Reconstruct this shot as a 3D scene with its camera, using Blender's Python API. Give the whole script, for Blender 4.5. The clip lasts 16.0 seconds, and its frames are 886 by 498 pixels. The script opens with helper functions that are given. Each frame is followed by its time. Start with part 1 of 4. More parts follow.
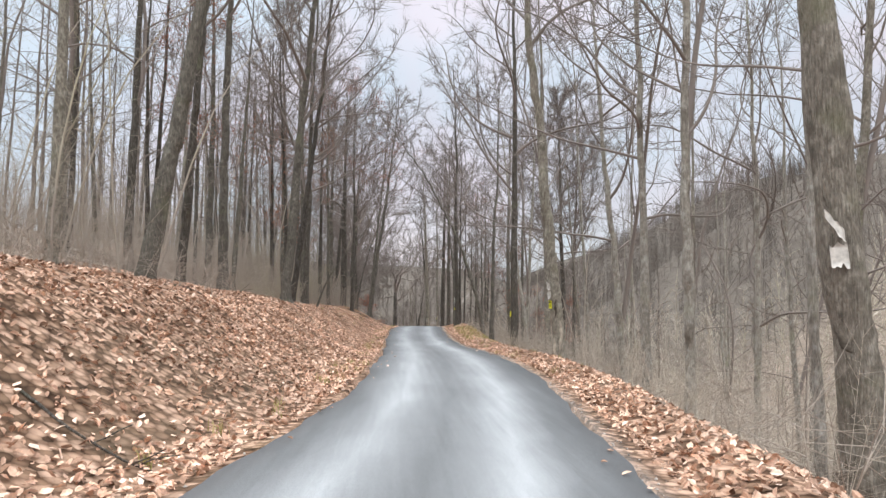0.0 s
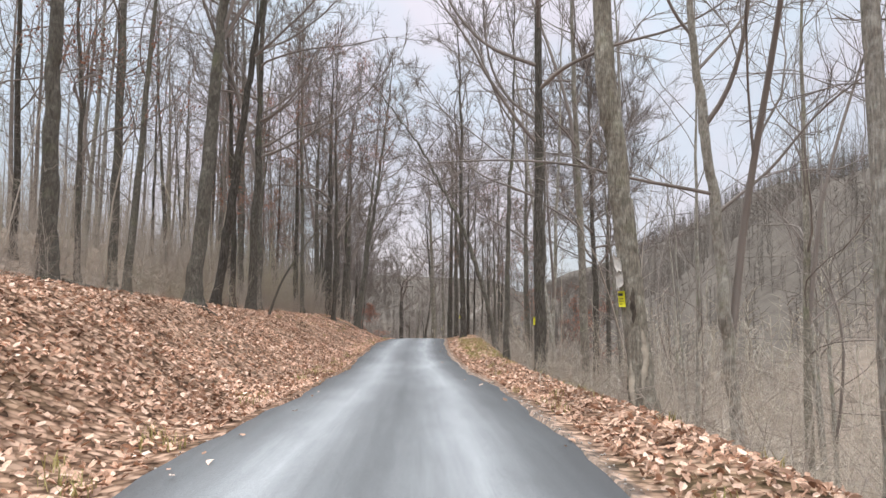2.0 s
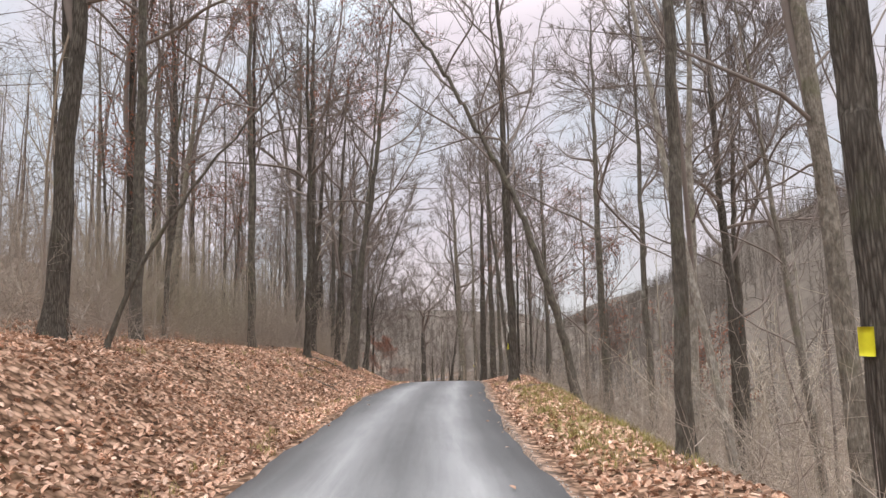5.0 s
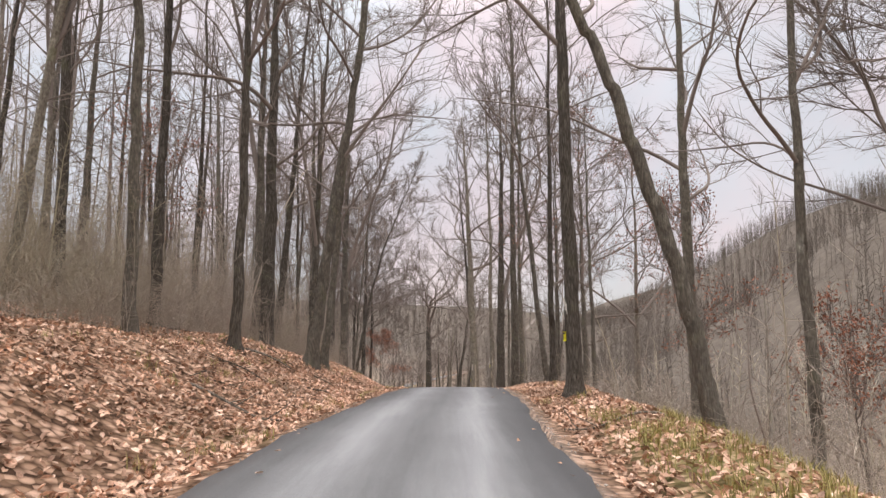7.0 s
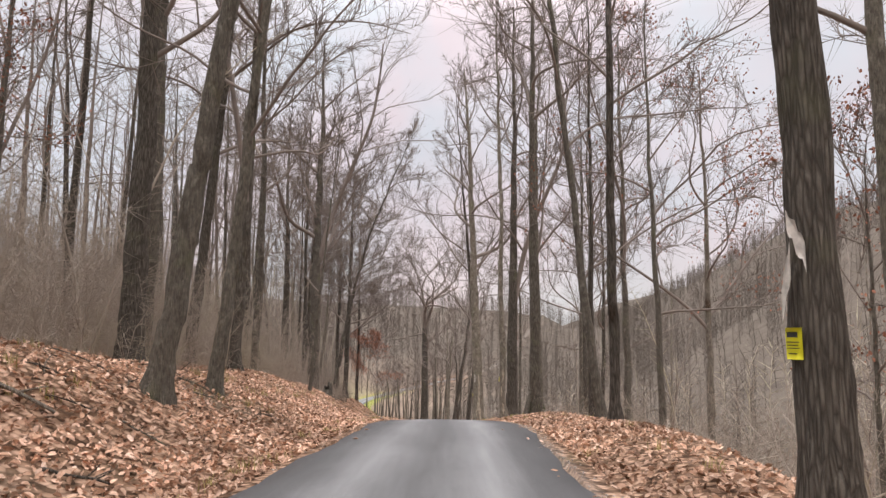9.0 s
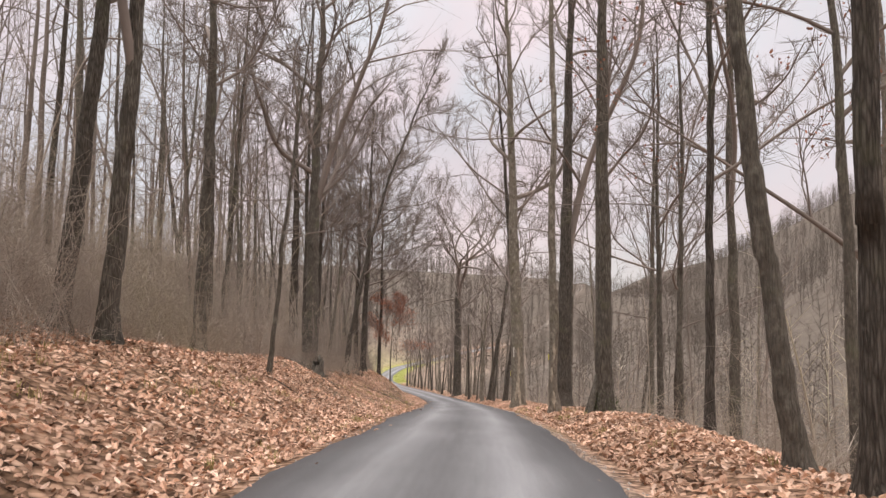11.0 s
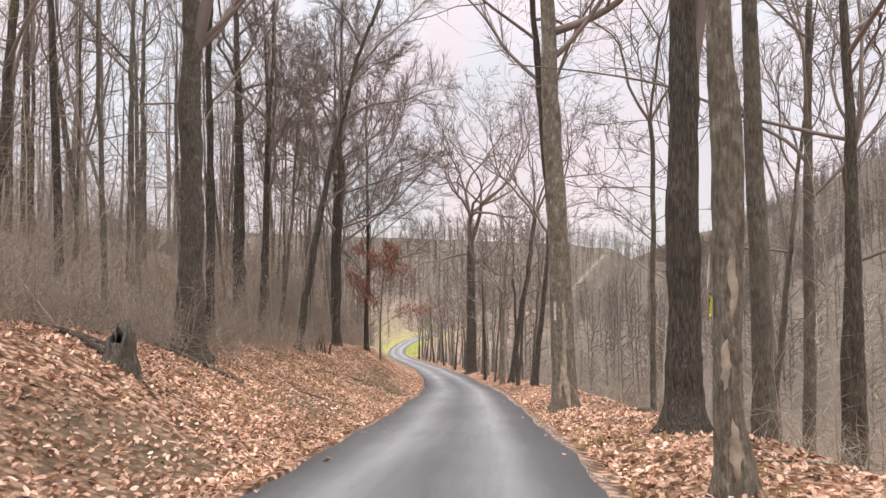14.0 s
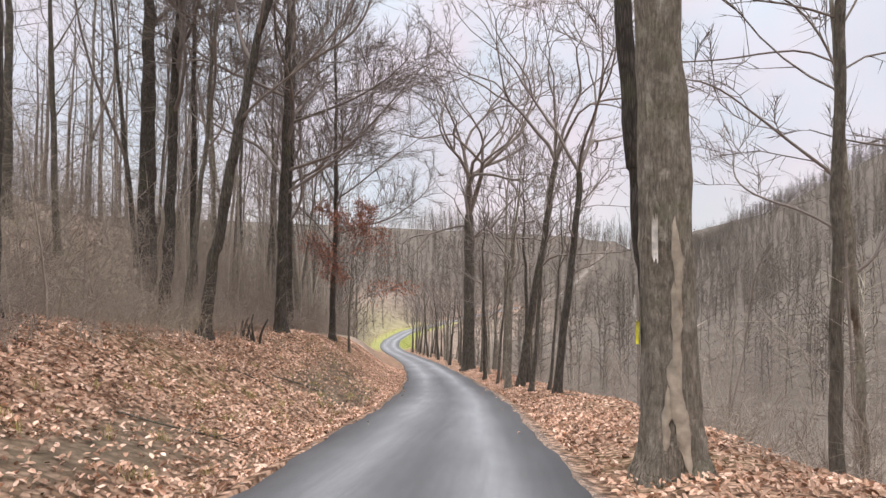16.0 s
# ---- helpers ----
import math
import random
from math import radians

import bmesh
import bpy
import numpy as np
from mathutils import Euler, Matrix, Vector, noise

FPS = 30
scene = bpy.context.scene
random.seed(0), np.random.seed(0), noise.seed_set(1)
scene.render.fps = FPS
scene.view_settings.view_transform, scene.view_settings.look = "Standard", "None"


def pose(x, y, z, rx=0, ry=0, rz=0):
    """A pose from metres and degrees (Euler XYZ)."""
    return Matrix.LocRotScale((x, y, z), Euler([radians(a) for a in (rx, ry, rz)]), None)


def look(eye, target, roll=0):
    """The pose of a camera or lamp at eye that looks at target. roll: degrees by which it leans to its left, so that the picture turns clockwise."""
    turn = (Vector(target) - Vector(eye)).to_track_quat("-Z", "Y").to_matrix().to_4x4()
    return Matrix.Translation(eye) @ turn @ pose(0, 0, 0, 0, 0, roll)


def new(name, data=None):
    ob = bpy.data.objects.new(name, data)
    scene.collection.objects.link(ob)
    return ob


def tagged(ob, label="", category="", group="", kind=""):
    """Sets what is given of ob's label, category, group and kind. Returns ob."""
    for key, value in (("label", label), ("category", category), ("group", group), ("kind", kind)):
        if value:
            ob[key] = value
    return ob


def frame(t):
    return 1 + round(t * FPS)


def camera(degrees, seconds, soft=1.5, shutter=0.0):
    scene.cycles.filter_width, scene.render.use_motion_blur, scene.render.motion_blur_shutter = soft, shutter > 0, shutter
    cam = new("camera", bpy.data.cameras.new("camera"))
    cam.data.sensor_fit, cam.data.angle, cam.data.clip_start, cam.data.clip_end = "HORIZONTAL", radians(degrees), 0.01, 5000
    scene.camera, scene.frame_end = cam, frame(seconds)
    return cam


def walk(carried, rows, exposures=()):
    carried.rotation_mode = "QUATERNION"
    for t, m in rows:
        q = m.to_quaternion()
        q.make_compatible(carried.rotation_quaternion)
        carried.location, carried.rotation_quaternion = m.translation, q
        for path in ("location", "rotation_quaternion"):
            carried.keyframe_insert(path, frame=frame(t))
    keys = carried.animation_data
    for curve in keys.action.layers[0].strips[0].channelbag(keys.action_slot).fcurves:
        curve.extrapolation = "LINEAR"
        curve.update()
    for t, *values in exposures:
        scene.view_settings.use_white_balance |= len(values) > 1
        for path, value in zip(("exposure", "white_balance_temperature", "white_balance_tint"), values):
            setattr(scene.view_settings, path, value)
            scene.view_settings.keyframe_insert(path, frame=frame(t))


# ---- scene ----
cam = camera(65.6, 16.0, soft=1.45, shutter=0.03)
PATH = [
    (0, (-1.892, -33.578, 1.156), (-1.761, -31.586, 1.273), 0.34),
    (0.5, (-1.432, -30.829, 1.047), (-1.306, -28.837, 1.162), 0.37),
    (1, (-1.013, -28.008, 0.911), (-0.893, -26.014, 1.014), 0.44),
    (1.5, (-0.664, -25.190, 0.768), (-0.558, -23.196, 0.887), 0.27),
    (2, (-0.351, -22.353, 0.650), (-0.261, -20.361, 0.798), 0.09),
    (2.5, (-0.138, -19.456, 0.646), (-0.063, -17.465, 0.826), -0.08),
    (3, (-0.026, -16.581, 0.588), (0.037, -14.594, 0.806), -1.11),
    (3.5, (-0.000, -13.617, 0.551), (0.049, -11.633, 0.800), -1.94),
    (6, (-0.058, 0.931, -0.252), (-0.058, 2.916, -0.007), -0.61),
    (6.5, (-0.054, 3.838, -0.304), (-0.057, 5.823, -0.063), -0.35),
    (7, (-0.039, 6.858, -0.342), (-0.041, 8.843, -0.102), -0.17),
    (7.5, (0.027, 9.795, -0.364), (0.028, 11.780, -0.122), -0.08),
    (8, (0.100, 12.643, -0.363), (0.106, 14.628, -0.118), 0.09),
    (8.5, (0.198, 15.584, -0.355), (0.203, 17.569, -0.107), 0.14),
    (9, (0.305, 18.334, -0.400), (0.298, 20.319, -0.153), 0.37),
    (9.5, (0.432, 20.975, -0.518), (0.396, 22.960, -0.282), 0.87),
    (10, (0.558, 23.417, -0.587), (0.490, 25.405, -0.376), 0.85),
    (12.5, (0.857, 36.021, -1.207), (0.690, 38.012, -1.120), 1.00),
    (13, (0.874, 38.844, -1.517), (0.703, 40.835, -1.440), 0.56),
    (13.5, (0.891, 41.684, -1.825), (0.715, 43.675, -1.755), 0.07),
    (14, (0.894, 44.417, -2.128), (0.715, 46.407, -2.060), -0.26),
    (14.5, (0.853, 47.159, -2.465), (0.672, 49.149, -2.397), -0.34),
    (15, (0.770, 49.995, -2.809), (0.587, 51.985, -2.745), -0.22),
    (15.5, (0.663, 52.863, -3.176), (0.480, 54.853, -3.118), 0.13),
    (16, (0.568, 55.766, -3.557), (0.385, 57.757, -3.507), 0.40),
]
walk(cam, [(t, look(eye, target, roll)) for t, eye, target, roll in PATH],
     [(0, 0.08, 6200, 4), (2.0, 0.06, 6200, 5), (3.7, 0.02, 6350, 8), (6.5, 0, 6800, 11), (9, 0, 6850, 12), (12.3, 0, 7150, 14), (13.2, 0.12, 7050, 14), (14.5, 0.22, 6800, 12), (15.2, 0.18, 6650, 10), (16, 0.1, 6500, 10)])

# ---------------------------------------------------------------- light
SKY, SUN = 0.98, 1.15
world = bpy.data.worlds.new("overcast_sky")
scene.world = world
world.use_nodes = True
wn, wl = world.node_tree.nodes, world.node_tree.links
background = wn["Background"]
sky = wn.new("ShaderNodeTexSky")
sky.sky_type, sky.sun_disc = "NISHITA", False
sky.sun_elevation, sky.sun_rotation = radians(48), radians(150)
coord = wn.new("ShaderNodeTexCoord")
split = wn.new("ShaderNodeSeparateXYZ")
wl.new(coord.outputs["Generated"], split.inputs[0])
cloud = wn.new("ShaderNodeValToRGB")  # an overcast sky is brightest overhead
cloud.color_ramp.elements[0].position, cloud.color_ramp.elements[0].color = 0.0, (0.71, 0.66, 0.69, 1)
cloud.color_ramp.elements[1].position, cloud.color_ramp.elements[1].color = 1.0, (3.6, 3.5, 3.55, 1)
for at_, colour in ((0.22, (0.75, 0.71, 0.75, 1)), (0.42, (0.88, 0.85, 0.9, 1)), (0.62, (2.0, 1.94, 1.98, 1))):
    cloud.color_ramp.elements.new(at_).color = colour
wl.new(split.outputs["Z"], cloud.inputs[0])
veil = wn.new("ShaderNodeTexNoise")
veil.inputs["Scale"].default_value, veil.inputs["Detail"].default_value = 3.0, 5.0
wl.new(coord.outputs["Generated"], veil.inputs["Vector"])
veil_range = wn.new("ShaderNodeMapRange")
veil_range.inputs["To Min"].default_value, veil_range.inputs["To Max"].default_value = 0.74, 1.16
wl.new(veil.outputs["Fac"], veil_range.inputs["Value"])
clouds = wn.new("ShaderNodeVectorMath")
clouds.operation = "SCALE"
wl.new(cloud.outputs["Color"], clouds.inputs[0])
wl.new(veil_range.outputs["Result"], clouds.inputs["Scale"])
tint_noise = wn.new("ShaderNodeTexNoise")  # thin cloud lets some blue through, thick cloud is faintly mauve
tint_noise.inputs["Scale"].default_value, tint_noise.inputs["Detail"].default_value = 5.0, 6.0
wl.new(coord.outputs["Generated"], tint_noise.inputs["Vector"])
tint = wn.new("ShaderNodeValToRGB")
tint.color_ramp.elements[0].position, tint.color_ramp.elements[0].color = 0.38, (0.91, 0.995, 1.03, 1)
tint.color_ramp.elements[1].position, tint.color_ramp.elements[1].color = 0.62, (1.05, 0.97, 0.985, 1)
wl.new(tint_noise.outputs["Fac"], tint.inputs[0])
tinted = wn.new("ShaderNodeVectorMath")
tinted.operation = "MULTIPLY"
wl.new(clouds.outputs["Vector"], tinted.inputs[0])
wl.new(tint.outputs["Color"], tinted.inputs[1])
thin = wn.new("ShaderNodeMixRGB")
thin.blend_type = "ADD"
thin.inputs["Fac"].default_value = 0.02
wl.new(tinted.outputs["Vector"], thin.inputs["Color1"])
wl.new(sky.outputs["Color"], thin.inputs["Color2"])
wl.new(thin.outputs["Color"], background.inputs["Color"])
background.inputs["Strength"].default_value = SKY

sun = new("sun", bpy.data.lights.new("sun", "SUN"))
sun.data.energy, sun.data.angle, sun.data.color = SUN, radians(40), (1.0, 0.97, 0.93)
sun.matrix_world = look((0, 0, 60), (14, 24, 0))
scene.view_settings.exposure = 0.0


# ---------------------------------------------------------------- materials
class Mat:
    """A principled material and short ways to wire it."""

    def __init__(self, name, rough=0.8, spec=0.3):
        self.m = bpy.data.materials.new(name)
        self.m.use_nodes = True
        self.n, self.l = self.m.node_tree.nodes, self.m.node_tree.links
        self.b = self.n["Principled BSDF"]
        self.b.inputs["Roughness"].default_value = rough
        self.b.inputs["Specular IOR Level"].default_value = spec
        self.co = self.n.new("ShaderNodeTexCoord").outputs["Object"]

    def scaled(self, x, y, z):
        k = self.n.new("ShaderNodeMapping")
        k.inputs["Scale"].default_value = (x, y, z)
        self.l.new(self.co, k.inputs["Vector"])
        return k.outputs[0]

    def noise(self, scale, detail=4, at=None, rough=0.55):
        k = self.n.new("ShaderNodeTexNoise")
        k.inputs["Scale"].default_value, k.inputs["Detail"].default_value = scale, detail
        k.inputs["Roughness"].default_value = rough
        self.l.new(at or self.co, k.inputs["Vector"])
        return k.outputs["Fac"]

    def ramp(self, fac, *stops):
        k = self.n.new("ShaderNodeValToRGB")
        e = k.color_ramp.elements
        for i, (p, c) in enumerate(stops):
            s = e[i] if i < 2 else e.new(p)
            s.position, s.color = p, (*c, 1)
        self.l.new(fac, k.inputs[0])
        return k.outputs[0]

    def mix(self, fac, a, b, kind="MIX"):
        k = self.n.new("ShaderNodeMixRGB")
        k.blend_type = kind
        for s, v in ((k.inputs[0], fac), (k.inputs[1], a), (k.inputs[2], b)):
            if hasattr(v, "links"):
                self.l.new(v, s)
            else:
                s.default_value = v if isinstance(v, float) else (*v, 1)
        return k.outputs[0]

    def bump(self, fac, strength, distance):
        k = self.n.new("ShaderNodeBump")
        k.inputs["Strength"].default_value, k.inputs["Distance"].default_value = strength, distance
        self.l.new(fac, k.inputs["Height"])
        self.l.new(k.outputs[0], self.b.inputs["Normal"])

    def colour(self, c):
        if hasattr(c, "links"):
            self.l.new(c, self.b.inputs["Base Color"])
        else:
            self.b.inputs["Base Color"].default_value = (*c, 1)
        return self.m

    def attribute(self, name):
        k = self.n.new("ShaderNodeAttribute")
        k.attribute_name = name
        return k.outputs["Fac"]

    def island(self):
        return self.n.new("ShaderNodeNewGeometry").outputs["Random Per Island"]

    def each(self):
        return self.n.new("ShaderNodeObjectInfo").outputs["Random"]


def bark(name, dark, mid, pale, patch, lichen=0.5, furrow=0.9, streak=0.6):
    k = Mat(name, 0.92, 0.15)
    plates = k.n.new("ShaderNodeTexVoronoi")
    plates.feature = "DISTANCE_TO_EDGE"
    plates.inputs["Scale"].default_value = 1.0
    bent = k.mix(0.06, k.scaled(30, 30, 3.2), k.n.new("ShaderNodeTexNoise").outputs["Color"])
    k.l.new(bent, plates.inputs["Vector"])
    groove = k.ramp(plates.outputs["Distance"], (0.0, (0, 0, 0)), (0.3, (1, 1, 1)))
    grain = k.noise(5.0, 8, k.scaled(4, 4, streak), 0.7)
    c = k.ramp(grain, (0.32, dark), (0.7, mid))
    c = k.mix(1.0, c, k.mix(furrow, (1.0, 1.0, 1.0), k.ramp(plates.outputs["Distance"], (0.0, (0.45, 0.43, 0.42)), (0.25, (1.1, 1.1, 1.1)))), "MULTIPLY")
    spots = k.ramp(k.noise(6.0, 8, k.scaled(1, 1, 0.62), 0.7), (lichen, (0, 0, 0)), (lichen + 0.17, (1, 1, 1)))
    c = k.mix(spots, c, k.mix(0.6, c, pale))
    knots = k.ramp(k.noise(3.2, 5, k.scaled(1, 1, 0.6)), (0.57, (0, 0, 0)), (0.66, (1, 1, 1)))
    c = k.mix(knots, c, k.mix(0.7, c, dark))
    moss = k.ramp(k.noise(1.1, 5), (0.55, (0, 0, 0)), (0.68, (1, 1, 1)))
    c = k.mix(moss, c, k.mix(0.4, c, patch))
    c = k.mix(k.each(), c, k.mix(1.0, c, (0.72, 0.71, 0.73), "MULTIPLY"))
    k.bump(k.mix(0.5, grain, groove), 0.8, 0.04)
    return k.colour(c)


BARK_DARK = bark("dark_bark", (0.076, 0.068, 0.058), (0.22, 0.2, 0.168), (0.33, 0.315, 0.265), (0.17, 0.18, 0.1), 0.6)
BARK_GREY = bark("grey_bark", (0.095, 0.086, 0.071), (0.27, 0.248, 0.205), (0.43, 0.41, 0.345), (0.21, 0.22, 0.12), 0.54, 0.3, 1.3)
BARK_PALE = bark("pale_bark", (0.14, 0.124, 0.098), (0.42, 0.38, 0.31), (0.66, 0.62, 0.52), (0.24, 0.25, 0.14), 0.51, 0.25, 1.6)

BARK_ASH = bark("ashen_bark", (0.2, 0.18, 0.15), (0.56, 0.52, 0.44), (0.78, 0.75, 0.67), (0.36, 0.37, 0.24), 0.49, 0.25, 1.6)


def twig_stuff(name, a, b, moss=None):
    k = Mat(name, 0.9, 0.15)
    c = k.mix(k.island(), k.ramp(k.noise(0.8, 3), (0.35, a), (0.7, b)), k.mix(0.5, a, b))
    if moss:
        c = k.mix(k.ramp(k.noise(0.11, 4), (0.5, (0, 0, 0)), (0.66, (0.75, 0.75, 0.75))), c, k.mix(k.island(), moss, k.mix(0.5, moss, b)))
    return k.colour(c)


TWIG = twig_stuff("twig_bark", (0.16, 0.138, 0.123), (0.315, 0.268, 0.236))
BRUSH = twig_stuff("brush_stems", (0.325, 0.28, 0.242), (0.53, 0.465, 0.39), (0.42, 0.385, 0.25))
DARK_BRUSH = twig_stuff("dark_brush_stems", (0.23, 0.196, 0.172), (0.4, 0.345, 0.3), (0.33, 0.3, 0.205))
# pale dry stems, coloured lighter still for the open sky's brightness
SKYLIT_DRY_BRUSH = twig_stuff("skylit_dry_brush_stems", (0.46, 0.405, 0.34), (0.7, 0.62, 0.51), (0.5, 0.45, 0.32))
FAR_WOOD = twig_stuff("distant_bark", (0.115, 0.1, 0.086), (0.22, 0.192, 0.163))
FAR_PALE = twig_stuff("pale_distant_bark", (0.38, 0.335, 0.275), (0.62, 0.55, 0.455), (0.5, 0.48, 0.34))
WOODS_BARK = twig_stuff("weathered_bark", (0.12, 0.1, 0.088), (0.26, 0.222, 0.19))


def ground_stuff():
    k = Mat("leaf_litter_ground", 0.95, 0.1)
    cells = k.n.new("ShaderNodeTexVoronoi")
    cells.inputs["Scale"].default_value = 9.0
    warp = k.mix(0.12, k.co, k.n.new("ShaderNodeTexNoise").outputs["Color"])
    k.l.new(warp, cells.inputs["Vector"])
    leaf = k.n.new("ShaderNodeSeparateColor")
    k.l.new(cells.outputs["Color"], leaf.inputs[0])
    c = k.ramp(leaf.outputs[0], (0.0, (0.09, 0.053, 0.034)), (1.0, (0.6, 0.41, 0.3)), (0.3, (0.24, 0.15, 0.097)), (0.65, (0.45, 0.295, 0.205)))
    edge = k.ramp(cells.outputs["Distance"], (0.35, (1, 1, 1)), (0.75, (0.35, 0.32, 0.3)))
    c = k.mix(1.0, c, edge, "MULTIPLY")
    soil = k.ramp(k.noise(0.55, 6), (0.6, (0, 0, 0)), (0.72, (1, 1, 1)))
    c = k.mix(soil, c, k.mix(0.65, c, (0.12, 0.085, 0.055)))
    moss = k.ramp(k.noise(0.23, 5), (0.58, (0, 0, 0)), (0.74, (1, 1, 1)))
    c = k.mix(moss, c, k.mix(0.4, c, (0.16, 0.15, 0.06)))
    c = k.mix(k.attribute("woods"), c, k.mix(0.86, c, k.ramp(k.noise(0.4, 7), (0.3, (0.18, 0.146, 0.118)), (0.7, (0.36, 0.295, 0.235)))))
    c = k.mix(k.attribute("afar"), c, k.ramp(k.noise(0.25, 8, None, 0.65), (0.3, (0.075, 0.066, 0.056)), (0.7, (0.165, 0.144, 0.12))))
    bare = k.ramp(k.noise(2.2, 6), (0.3, (0.07, 0.056, 0.04)), (0.7, (0.18, 0.145, 0.1)))
    c = k.mix(k.attribute("soil"), c, bare)
    turf = k.ramp(k.noise(1.3, 6), (0.3, (0.19, 0.22, 0.055)), (0.7, (0.42, 0.44, 0.16)))
    c = k.mix(k.attribute("turf"), c, turf)
    grit = k.ramp(k.noise(30, 3), (0.35, (0.22, 0.19, 0.16)), (0.65, (0.5, 0.46, 0.42)))
    c = k.mix(k.attribute("grit"), c, grit)
    k.bump(cells.outputs["Distance"], 0.7, 0.05)
    return k.colour(c)


GROUND = ground_stuff()


def asphalt():
    k = Mat("worn_asphalt", 0.62, 0.45)
    uv = k.n.new("ShaderNodeUVMap")
    uv.uv_map = "lane"
    xyz = k.n.new("ShaderNodeSeparateXYZ")
    k.l.new(uv.outputs[0], xyz.inputs[0])
    wander = k.n.new("ShaderNodeMath")
    wander.operation = "MULTIPLY_ADD"
    k.l.new(k.noise(0.35, 4), wander.inputs[0])
    wander.inputs[1].default_value = 0.12
    k.l.new(xyz.outputs[0], wander.inputs[2])
    g = lambda v: (v, v * 1.035, v * 1.07)  # noqa: E731
    tracks = k.ramp(wander.outputs[0], (0.05, g(0.07)), (1.0, g(0.065)), (0.18, g(0.1)), (0.34, g(0.22)), (0.45, g(0.14)), (0.56, g(0.1)), (0.67, g(0.15)), (0.78, g(0.24)), (0.91, g(0.09)))
    stone = k.ramp(k.noise(140, 3), (0.3, (0.55, 0.55, 0.55)), (0.7, (1.3, 1.3, 1.3)))
    c = k.mix(1.0, k.mix(1.0, tracks, (1.2, 1.2, 1.2), "MULTIPLY"), stone, "MULTIPLY")
    blot = k.ramp(k.noise(0.5, 7, k.scaled(1, 0.35, 1)), (0.35, (0.82, 0.82, 0.82)), (0.7, (1.16, 1.16, 1.16)))
    c = k.mix(1.0, c, blot, "MULTIPLY")
    streak = k.ramp(k.noise(1.0, 6, k.scaled(7, 0.25, 1), 0.7), (0.3, (0.86, 0.86, 0.86)), (0.7, (1.12, 1.12, 1.12)))
    c = k.mix(1.0, c, streak, "MULTIPLY")
    glare_fade = k.ramp(xyz.outputs[1], (0.0, (1.42, 1.42, 1.4)), (1.0, (1.0, 1.0, 1.0)))  # sky glare on the first stretch, put into the base colour
    c = k.mix(1.0, c, glare_fade, "MULTIPLY")
    k.bump(k.noise(160, 2), 0.35, 0.006)
    return k.colour(c)


ASPHALT = asphalt()


def leaf_stuff(name, *cols, patchy=False):
    k = Mat(name, 0.75, 0.25)
    c = k.ramp(k.island(), *[(i / (len(cols) - 1), v) for i, v in sorted(enumerate(cols), key=lambda q: q[0] != 0 and q[0] != len(cols) - 1)])
    if patchy:
        c = k.mix(1.0, c, k.ramp(k.noise(0.55, 6, None, 0.6), (0.36, (0.62, 0.585, 0.56)), (0.58, (1.22, 1.2, 1.19))), "MULTIPLY")
    vein = k.ramp(k.noise(45, 3), (0.3, (0.75, 0.72, 0.7)), (0.7, (1.15, 1.12, 1.1)))
    return k.colour(k.mix(1.0, c, vein, "MULTIPLY"))


LEAF = leaf_stuff("dry_oak_leaves", (0.13, 0.078, 0.052), (0.82, 0.6, 0.465), (0.45, 0.295, 0.205), (0.72, 0.5, 0.375), (0.88, 0.71, 0.59), (0.6, 0.395, 0.28), (0.25, 0.155, 0.105), (0.77, 0.55, 0.415), patchy=True)
RUSSET = leaf_stuff("russet_leaves", (0.2, 0.08, 0.05), (0.44, 0.2, 0.13), (0.32, 0.14, 0.09))
GRASS = leaf_stuff("verge_grass", (0.2, 0.19, 0.06), (0.5, 0.42, 0.2), (0.3, 0.3, 0.09), (0.42, 0.34, 0.16))
GREEN = leaf_stuff("green_grass", (0.2, 0.24, 0.05), (0.48, 0.5, 0.18), (0.32, 0.36, 0.1))
STONE = leaf_stuff("roadside_gravel", (0.2, 0.18, 0.16), (0.55, 0.52, 0.48), (0.36, 0.33, 0.3))


def plain(name, c, rough=0.6, var=0.12, scale=6.0):
    k = Mat(name, rough)
    lo, hi = tuple(v * (1 - var) for v in c), tuple(min(1.0, v * (1 + var)) for v in c)
    return k.colour(k.ramp(k.noise(scale, 5), (0.3, lo), (0.7, hi)))


YELLOW = plain("faded_yellow_plastic", (0.72, 0.68, 0.03), 0.5)
WHITE = plain("torn_white_paper", (0.6, 0.57, 0.52), 0.7, 0.25, 14.0)
INK = plain("black_ink", (0.04, 0.04, 0.035), 0.6)
PEELED = plain("peeled_wood", (0.4, 0.35, 0.28), 0.85, 0.4, 5.0)
HOLLOW = plain("rotten_hollow", (0.09, 0.076, 0.06), 0.95, 0.5, 9.0)


# ---------------------------------------------------------------- the lie of the land
CENTRE_Y = [-160, -90, -60, -45, -33, -22, -15, -5, 5, 12, 17, 25, 33, 41, 47, 54, 58, 65, 76, 84, 100, 122, 145, 165, 188, 205, 215, 226, 245, 265, 320, 460, 1600]
CENTRE_X = [-26, -12, -6.6, -4.2, -2.4, -0.85, -0.5, -0.5, -0.6, -0.6, -0.45, 0.0, 0.3, 0.35, 0.1, 0.05, -0.1, -0.5, -1.1, -1.8, -3.8, -7.4, -12.3, -17, -22, -24.3, -24.3, -23.4, -17, -8, 20, 60, 200]
LEVEL_Y = [-160, -90, -60, -45, -33.6, -25, -16.6, -13.6, -6, 1, 7, 12.6, 18.3, 23.4, 30, 36, 41.7, 47.2, 52.9, 55.8, 62, 75, 90, 111, 130, 150, 170, 190, 210, 240, 320, 460, 1600]
